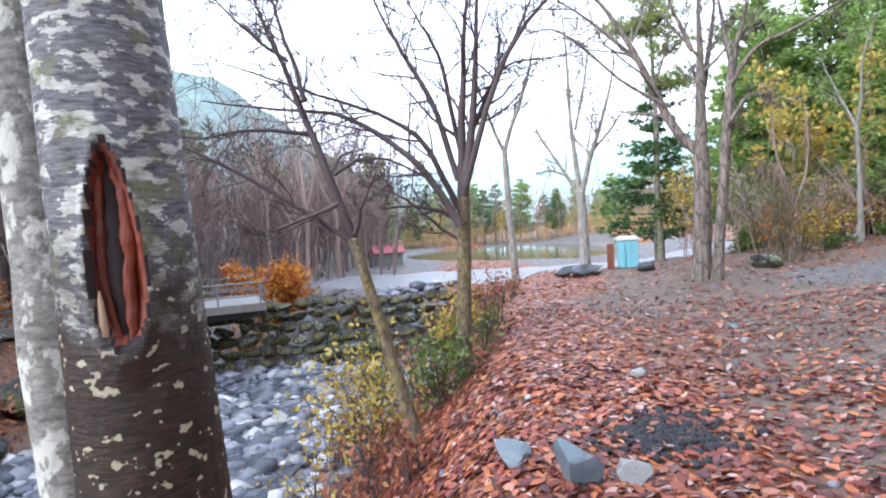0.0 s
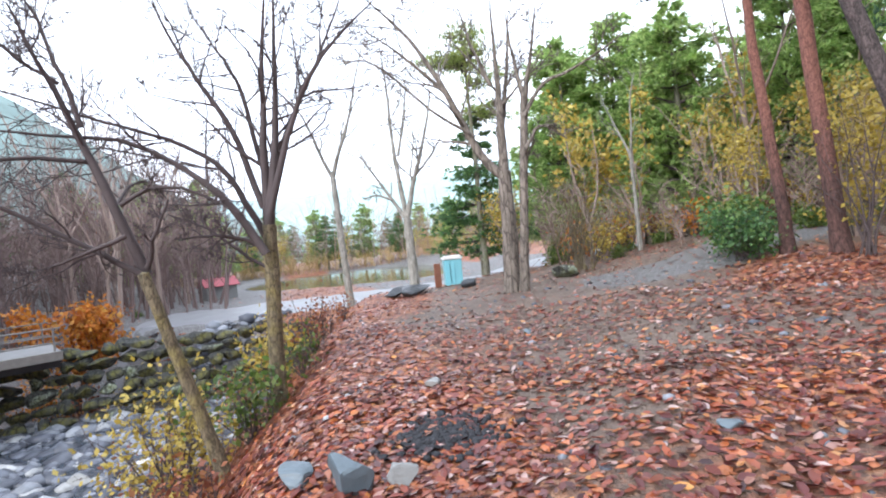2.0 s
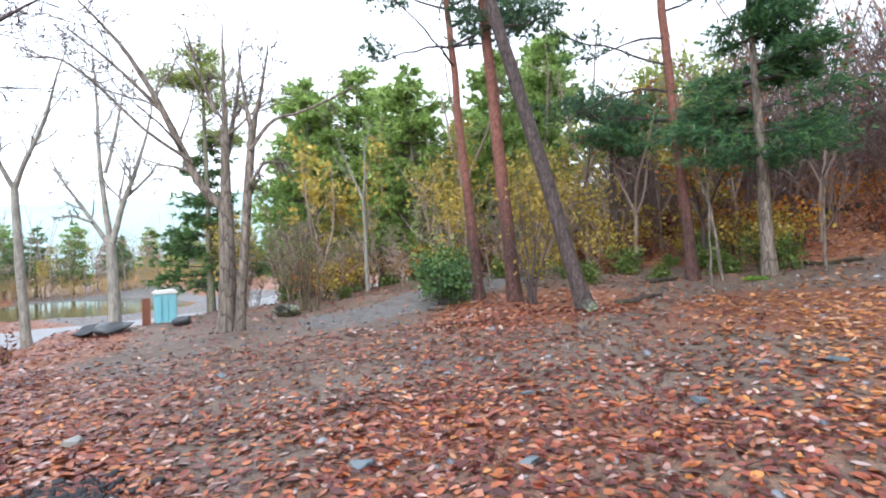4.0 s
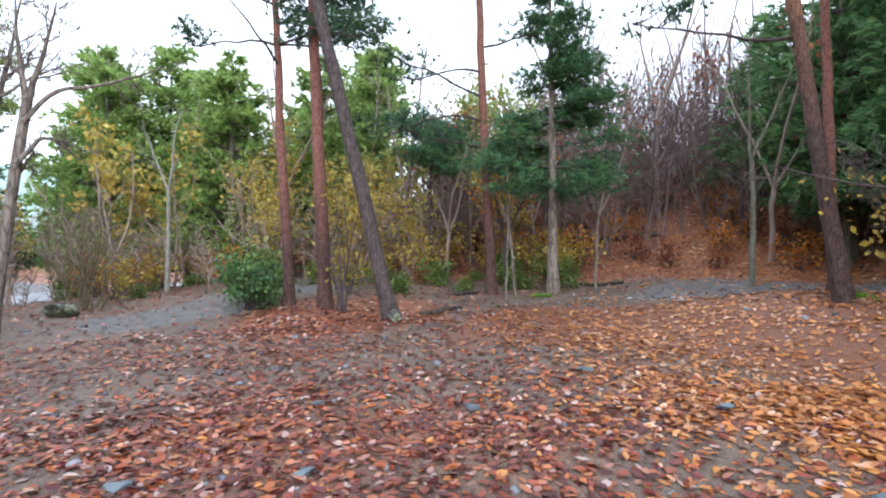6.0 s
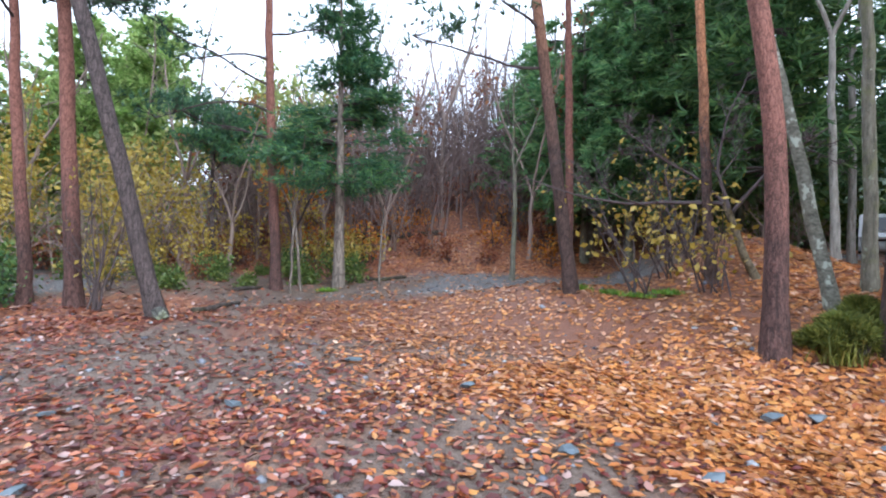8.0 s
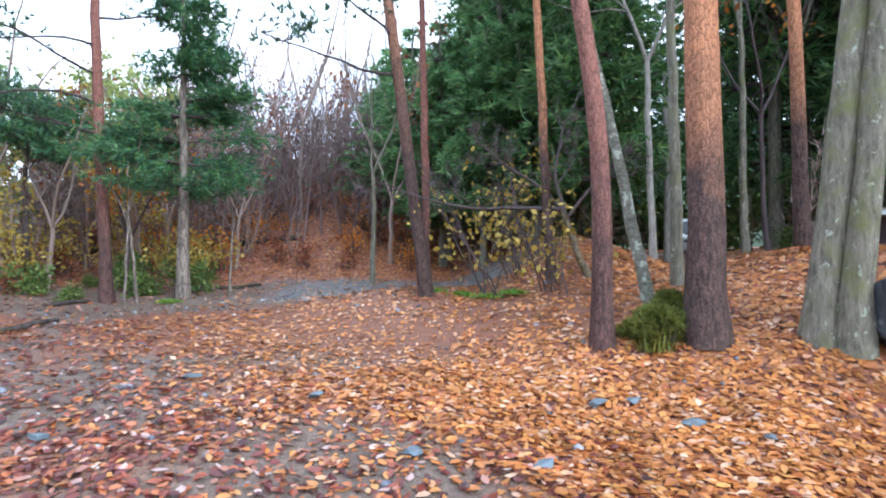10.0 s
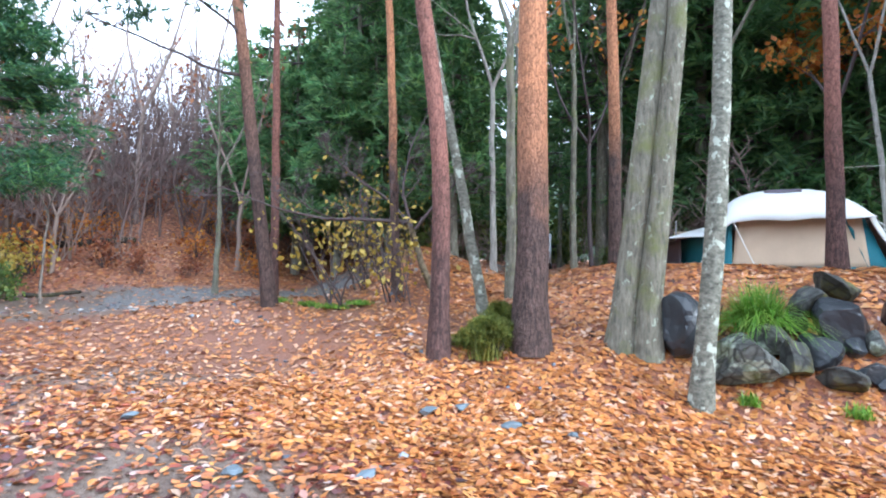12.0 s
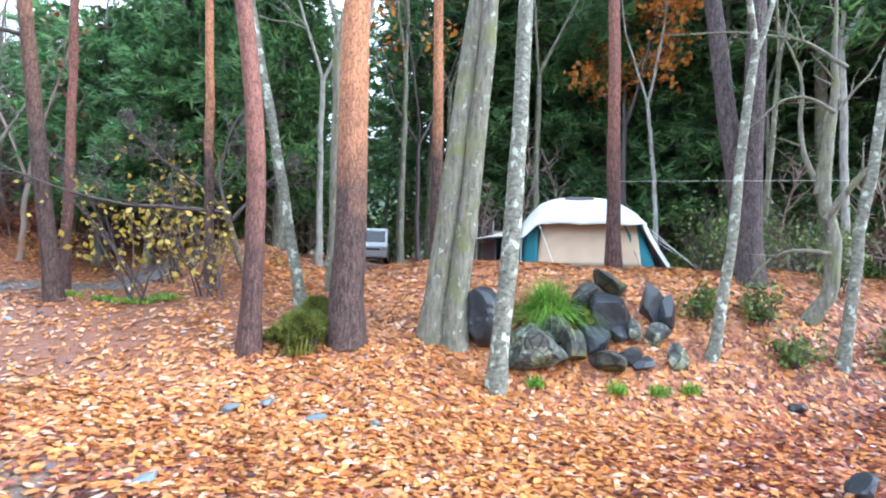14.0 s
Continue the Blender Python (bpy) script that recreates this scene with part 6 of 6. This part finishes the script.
def blue_bin():
    x, y = 5.2, 15.55
    t = thing("storage_bin", seat(x, y), "pale blue storage bin with a white lid by the pond", "bin")
    bm = bmesh.new()
    box(bm, 0, 0, 0.38, 0.50, 0.46, 0.78, -8, 0.02, -0.06)
    part("body", bm, M_BLUE, t)
    bm = bmesh.new()
    box(bm, 0, 0, 0.80, 0.60, 0.56, 0.07, -8, 0.02)
    box(bm, 0, 0, 0.85, 0.50, 0.46, 0.05, -8, 0.02)
    part("lid", bm, M_WHITE, t, "white lid")
    for sx in (-0.17, 0.0, 0.17):
        bm = bmesh.new()
        box(bm, sx, -0.245, 0.38, 0.03, 0.03, 0.62, -8, 0.006)
        part("rib", bm, M_BLUE, t)
    b = thing("leaning_board", seat(x - 0.42, y + 0.2), "rusty brown board standing beside the blue bin", "board")
    bm = bmesh.new()
    box(bm, 0, 0, 0.36, 0.22, 0.04, 0.74, 15, 0.005)
    part("panel", bm, M_RUSTBOARD, b)


blue_bin()


def far_shed():
    t = thing("red_roofed_shed", (-3.6, 34, land1(-3.6, 34)), "small distant shed with a faded red roof", "shed")
    bm = bmesh.new()
    box(bm, 0, 0, 0.4, 1.7, 1.2, 0.9, 25, 0.01)
    part("wall", bm, M_CONCRETE, t)
    for sgn in (-1, 1):
        bm = bmesh.new()
        bmesh.ops.create_cube(bm, size=1, matrix=pose(0, 0, 1.0, 0, 0, 25) @ pose(0, sgn * 0.35, 0, -sgn * 32, 0, 0) @ Matrix.Diagonal((2.0, 0.9, 0.05, 1)))
        part("roof_slope", bm, M_ROOFRED, t, "faded red roof slope")


far_shed()


# ---------------------------------------------------------------- tent
def tent():
    o = np.array((8.95, -10.8))
    R, D = np.array((-0.73, -0.685)), np.array((0.685, -0.73))
    z0 = 2.02
    t = thing("tent", (o[0], o[1], z0), "large family tent with white fly, tan walls and teal trim", "tent")

    def w(u, v, z):
        return (o[0] + R[0] * u + D[0] * v, o[1] + R[1] * u + D[1] * v, z0 + z)

    def sheet(fn, nu, nv):
        s = Soup()
        v = [w(*fn(i / nu, j / nv)) for i in range(nu + 1) for j in range(nv + 1)]
        i, j = np.meshgrid(np.arange(nu), np.arange(nv), indexing="ij")
        k = nv + 1
        s.add(v, quads=np.stack([i * k + j, (i + 1) * k + j, (i + 1) * k + j + 1, i * k + j + 1], -1))
        return s

    def thick(ob, d=0.012):
        m = ob.modifiers.new("thickness", "SOLIDIFY")
        m.thickness = d
        return ob

    def fold(a, b):
        return 0.012 * math.sin(a * 23 + 3 * math.sin(b * 5)) * math.sin(b * 3.1)

    thick(part("front_wall", sheet(lambda a, b: (-0.62 + 2.15 * a + 0.18 * (0.5 - a) * b, 0.02 + 0.22 * b + fold(a, b), 0.10 + 0.98 * b), 30, 10), M_CANVAS_TAN, t))
    thick(part("skirt", sheet(lambda a, b: (-0.85 + 2.72 * a, -0.02 + fold(a, b) * 0.5, -0.06 + 0.17 * b), 24, 2), M_CANVAS_TEAL, t, "teal skirt"))
    thick(part("corner_panel", sheet(lambda a, b: (-0.92 + 0.30 * a, 0.06 - 0.05 * a + 0.2 * b, 0.02 + 0.95 * b), 4, 6), M_CANVAS_TEAL, t, "teal corner panel"))
    thick(part("corner_panel", sheet(lambda a, b: (1.53 + 0.32 * a - 0.36 * b, 0.0 + 0.1 * a + 0.22 * b, 0.02 + 1.03 * b), 4, 6), M_CANVAS_TEAL, t, "teal corner panel"))
    thick(part("side_wall", sheet(lambda a, b: (-0.95 - 0.72 * a, 0.15 + 1.0 * a + 0.1 * b, 0.0 + (0.78 - 0.05 * a) * b), 12, 6), M_CANVAS_TEAL, t, "teal entrance wall"))
    thick(part("porch_mesh", sheet(lambda a, b: (-1.60 - 0.42 * a, 0.75 + 0.6 * a, 0.0 + (0.72 - 0.1 * a) * b), 8, 6), M_CANVAS_GREY, t, "mauve-grey mesh porch"))
    thick(part("back_wall", sheet(lambda a, b: (-1.9 + 3.7 * a, 2.45 - 0.25 * b, 1.0 * b), 12, 6), M_CANVAS_TAN, t))

    def roof(a, b):
        u, v = -1.0 + 2.62 * a, -0.08 + 2.55 * b
        front = 1 - abs(2 * b - 1) ** 2.2
        side = 1 - abs((u - 0.28) / 1.36) ** 2.6
        z = 1.0 + 0.72 * max(front, 0) ** 0.75 * max(side, 0.0) ** 0.6
        z -= 0.34 * step(-0.55, -1.0, u) * (1 - b) ** 2 + 0.03 * math.sin(a * math.pi * 3) ** 2 * (1 - b) ** 3
        return u, v, float(z) + 0.006 * math.sin(a * 31) * math.sin(b * 17)

    fly = thick(part("fly", sheet(roof, 40, 26), M_CANVAS_WHITE, t, "white waterproof fly"))
    thick(part("ridge_patch", sheet(lambda a, b: (lambda q: (q[0], q[1] - 0.01, q[2] + 0.012))(roof(0.36 + 0.24 * a, 0.24 + 0.26 * b)), 10, 6), M_CANVAS_GREY, fly, "grey ridge patch"))
    thick(part("awning", sheet(lambda a, b: (-0.97 - 1.15 * a, 0.0 + 0.5 * a + 1.9 * b, 0.68 + 0.12 * a * (1 - a) + 0.42 * b * (1 - 0.6 * a) - 0.02 * a), 12, 10), M_CANVAS_WHITE, t, "white awning over the entrance"))
    thick(part("flare", sheet(lambda a, b: (1.60 + 0.62 * (1 - b) ** 1.2 + 0.02 * math.sin(9 * a), 0.15 + 1.9 * a, 0.0 + 1.02 * b), 14, 10), M_CANVAS_WHITE, t, "white side flare pegged to the ground"))
    thick(part("flare_edge", sheet(lambda a, b: (1.52 + 0.10 * a + 0.60 * (1 - b) ** 1.2, 0.10 + 0.05 * a, 0.0 + 1.05 * b), 3, 10), M_CANVAS_WHITE, t))
    for u, v, h in ((-0.97, -0.02, 1.0), (-2.05, 0.6, 1.2), (-1.75, 1.2, 1.15)):
        part("pole", bar(w(u, v, 0), w(u, v, h), 0.014), M_STEEL, t)
    for p, q in (((-0.6, -0.05, 0.98), (-0.2, -1.0, -0.02)), ((-0.97, 0, 0.75), (-1.15, -1.0, -0.05)), ((-2.05, 0.6, 0.7), (-2.9, 0.0, -0.05)), ((1.7, 0.3, 0.95), (2.75, 0.1, -0.02)), ((1.7, 0.5, 0.9), (2.9, 0.3, -0.02)), ((1.65, 1.2, 0.95), (3.2, 1.4, -0.02))):
        part("guy_line", bar(w(*p), w(*q), 0.009, 5), M_ROPE, t)


tent()
tagged(part("washing_line", bar((6.9, -9.9, 3.55), (3.9, -11.2, 3.35), 0.003, 5), M_ROPE), "thin cord stretched between two trees", "cord")


# ---------------------------------------------------------------- small van at the end of the track
def van():
    x, y = 27.4, -15.6
    t = thing("van", seat(x, y), "small white van parked in the dark wood", "car")
    rz = 150
    base = pose(0, 0, 0, 0, 0, rz)

    def piece(name, build, material, parent, label=""):
        bm = bmesh.new()
        build(bm)
        bmesh.ops.transform(bm, matrix=base, verts=bm.verts)
        return part(name, bm, material, parent, label)

    def shell(bm):
        outline = [(-1.62, 0.28), (1.55, 0.28), (1.66, 0.45), (1.64, 0.85), (1.50, 1.02), (1.12, 1.72), (0.95, 1.83), (-1.50, 1.85), (-1.62, 1.70)]
        rows = []
        for yy, k in ((-0.72, 0.0), (-0.66, 1.0), (0.66, 1.0), (0.72, 0.0)):
            rows.append([bm.verts.new((px * (1 if k else 0.985), yy, pz if k or pz < 1.0 else pz - 0.04)) for px, pz in outline])
        for r0, r1 in zip(rows, rows[1:]):
            for i in range(len(outline)):
                j = (i + 1) % len(outline)
                bm.faces.new((r0[i], r0[j], r1[j], r1[i]))
        bm.faces.new(rows[0][::-1])
        bm.faces.new(rows[-1])
        bmesh.ops.recalc_face_normals(bm, faces=bm.faces)

    body = piece("body", shell, M_CARPAINT, t)
    piece("windscreen", lambda bm: bmesh.ops.create_cube(bm, size=1, matrix=pose(1.325, 0, 1.38, 0, -28.5, 0) @ Matrix.Diagonal((0.02, 1.18, 0.66, 1))), M_GLASS, t, "dark windscreen")
    for s in (-1, 1):
        for cx, wd in ((0.55, 0.75), (-0.35, 0.85), (-1.15, 0.6)):
            piece("side_window", lambda bm: box(bm, cx, s * 0.722, 1.36, wd, 0.012, 0.48, 0, 0.004), M_GLASS, t, "dark side window")
        piece("headlight", lambda bm: box(bm, 1.645, s * 0.52, 0.72, 0.03, 0.26, 0.16, 0, 0.01), M_LAMP, t, "clear headlight")
        piece("mirror", lambda bm: box(bm, 1.05, s * 0.82, 1.15, 0.08, 0.16, 0.16, 0, 0.02), M_RUBBER, t, "black wing mirror")
        for cx in (-1.05, 1.15):
            def disc(bm, r, wd):
                bmesh.ops.create_cone(bm, cap_ends=True, segments=20, radius1=r, radius2=r, depth=wd, matrix=pose(cx, s * 0.64, 0.27, 90, 0, 0))
            tyre = piece("tyre", lambda bm: disc(bm, 0.27, 0.16), M_RUBBER, t)
            piece("rim", lambda bm: disc(bm, 0.17, 0.18), M_STEEL, tyre, "grey steel rim")
    piece("bumper", lambda bm: box(bm, 1.64, 0, 0.40, 0.08, 1.36, 0.2, 0, 0.03), M_CARPAINT, t)
    piece("grille", lambda bm: box(bm, 1.655, 0, 0.70, 0.02, 0.7, 0.09, 0, 0.005), M_RUBBER, t, "black grille")
    piece("number_plate", lambda bm: box(bm, 1.69, 0, 0.42, 0.012, 0.33, 0.16, 0, 0.004), M_WHITE, t, "plain plate")


van()

# ---------------------------------------------------------------- fallen leaves, pebbles
LEAF_V = np.array([(-0.5, 0, 0), (-0.18, 0.26, 0.10), (0.2, 0.22, 0.10), (0.5, 0, 0.03), (0.2, -0.22, 0.10), (-0.18, -0.26, 0.10), (-0.18, 0, 0), (0.2, 0, 0)])
LEAF_T = np.array([(0, 6, 1), (7, 3, 2), (0, 5, 6), (7, 4, 3)])
LEAF_Q = np.array([(6, 7, 2, 1), (5, 4, 7, 6)])


def scatter_leaves(soup, rng, x, y, lo, hi, simple=False):
    k = len(x)
    z = land(x, y)
    e = 0.05
    nx, ny = (land(x + e, y) - z) / e, (land(x, y + e) - z) / e
    nrm = np.stack([-nx, -ny, np.ones(k)], 1) + rng.normal(0, 0.20, (k, 3)) * (1, 1, 0)
    nrm /= np.linalg.norm(nrm, axis=1)[:, None]
    a = rng.uniform(0, 6.283, k)
    t1 = np.stack([np.cos(a), np.sin(a), np.zeros(k)], 1)
    t1 -= nrm * (t1 * nrm).sum(1)[:, None]
    t1 /= np.linalg.norm(t1, axis=1)[:, None]
    t2 = np.cross(nrm, t1)
    L = rng.uniform(lo, hi, k)[:, None, None]
    curl = rng.uniform(-1.2, 1.6, k)[:, None, None]
    shape = rng.uniform(0.75, 1.25, k)[:, None, None]
    tv, tt, tq = (LEAF_V, LEAF_T, LEAF_Q) if not simple else (LEAF_V[[0, 1, 3, 5]], np.zeros((0, 3), int), np.array([(0, 3, 2, 1)]))
    c = np.stack([x, y, z + rng.uniform(0.004, 0.024, k) + 0.3 * L[:, 0, 0] * 0.2], 1)
    v = c[:, None] + L * (tv[None, :, 0:1] * t1[:, None] + shape * tv[None, :, 1:2] * t2[:, None] + curl * tv[None, :, 2:3] * nrm[:, None])
    m = len(tv)
    off = (np.arange(k) * m)[:, None, None]
    soup.add(v.reshape(-1, 3), tris=(tt[None] + off).reshape(-1, 3) if len(tt) else None, quads=(tq[None] + off).reshape(-1, 4))


def litter():
    rng = np.random.RandomState(77)
    red, gold = Soup(), Soup()
    for r0, r1, per_m2, lo, hi, simple in ((1.8, 7.0, 600, 0.05, 0.125, False), (7.0, 11.0, 400, 0.06, 0.135, True), (11.0, 19, 90, 0.08, 0.15, True), (19, 34, 20, 0.12, 0.2, True)):
        area = math.pi * (r1 * r1 - r0 * r0)
        k = int(area * per_m2)
        r, a = np.sqrt(rng.uniform(r0 * r0, r1 * r1, k)), rng.uniform(-0.75, 3.05, k)
        k = int(k * 3.8 / 6.283)
        x, y = 1.0 + (r * np.sin(a))[:k], -1.0 + (r * np.cos(a))[:k]
        keep = rng.rand(k) < leaf_cover(x, y)
        wet = (x < edge_x(y) - 4.2) & (rng.rand(k) < 0.75)
        keep &= ~wet & ~((y > 17.5) & (np.abs(y - 22.3 - 0.24 * x) < 4.0))
        x, y = x[keep], y[keep]
        g = rng.rand(len(x)) < step(3.0, 7.0, 0.75 * x - 0.66 * y) * step(6.0, 0.0, y) * (1 - 0.75 * step(-5.0, -7.5, y) * step(5.2, 3.2, x)) * 0.92 + 0.05
        scatter_leaves(gold, rng, x[g], y[g], lo, hi, simple)
        scatter_leaves(red, rng, x[~g], y[~g], lo, hi, simple)
    tagged(part("fallen_leaves", red, M_LITTER), "wet red-brown fallen leaves covering the ground", "leaves", kind="stuff")
    tagged(part("fallen_leaves", gold, M_LITTER_GOLD), "golden-orange fallen leaves covering the bank", "leaves", kind="stuff")


litter()


def pebbles():
    rng = np.random.RandomState(78)
    k = 1500
    r, a = np.sqrt(rng.uniform(4, 170, k)), rng.uniform(-0.2, 2.2, k)
    x, y = 1 + r * np.sin(a), -1 + r * np.cos(a)
    s = Soup()
    stone_soup(rng, s, np.stack([x, y, land(x, y)], 1), rng.gamma(2, 0.009, k) + 0.008)
    return s


tagged(part("pebbles", pebbles(), M_STREAMSTONE), "small grey pebbles scattered over the clearing", "pebbles", kind="stuff")
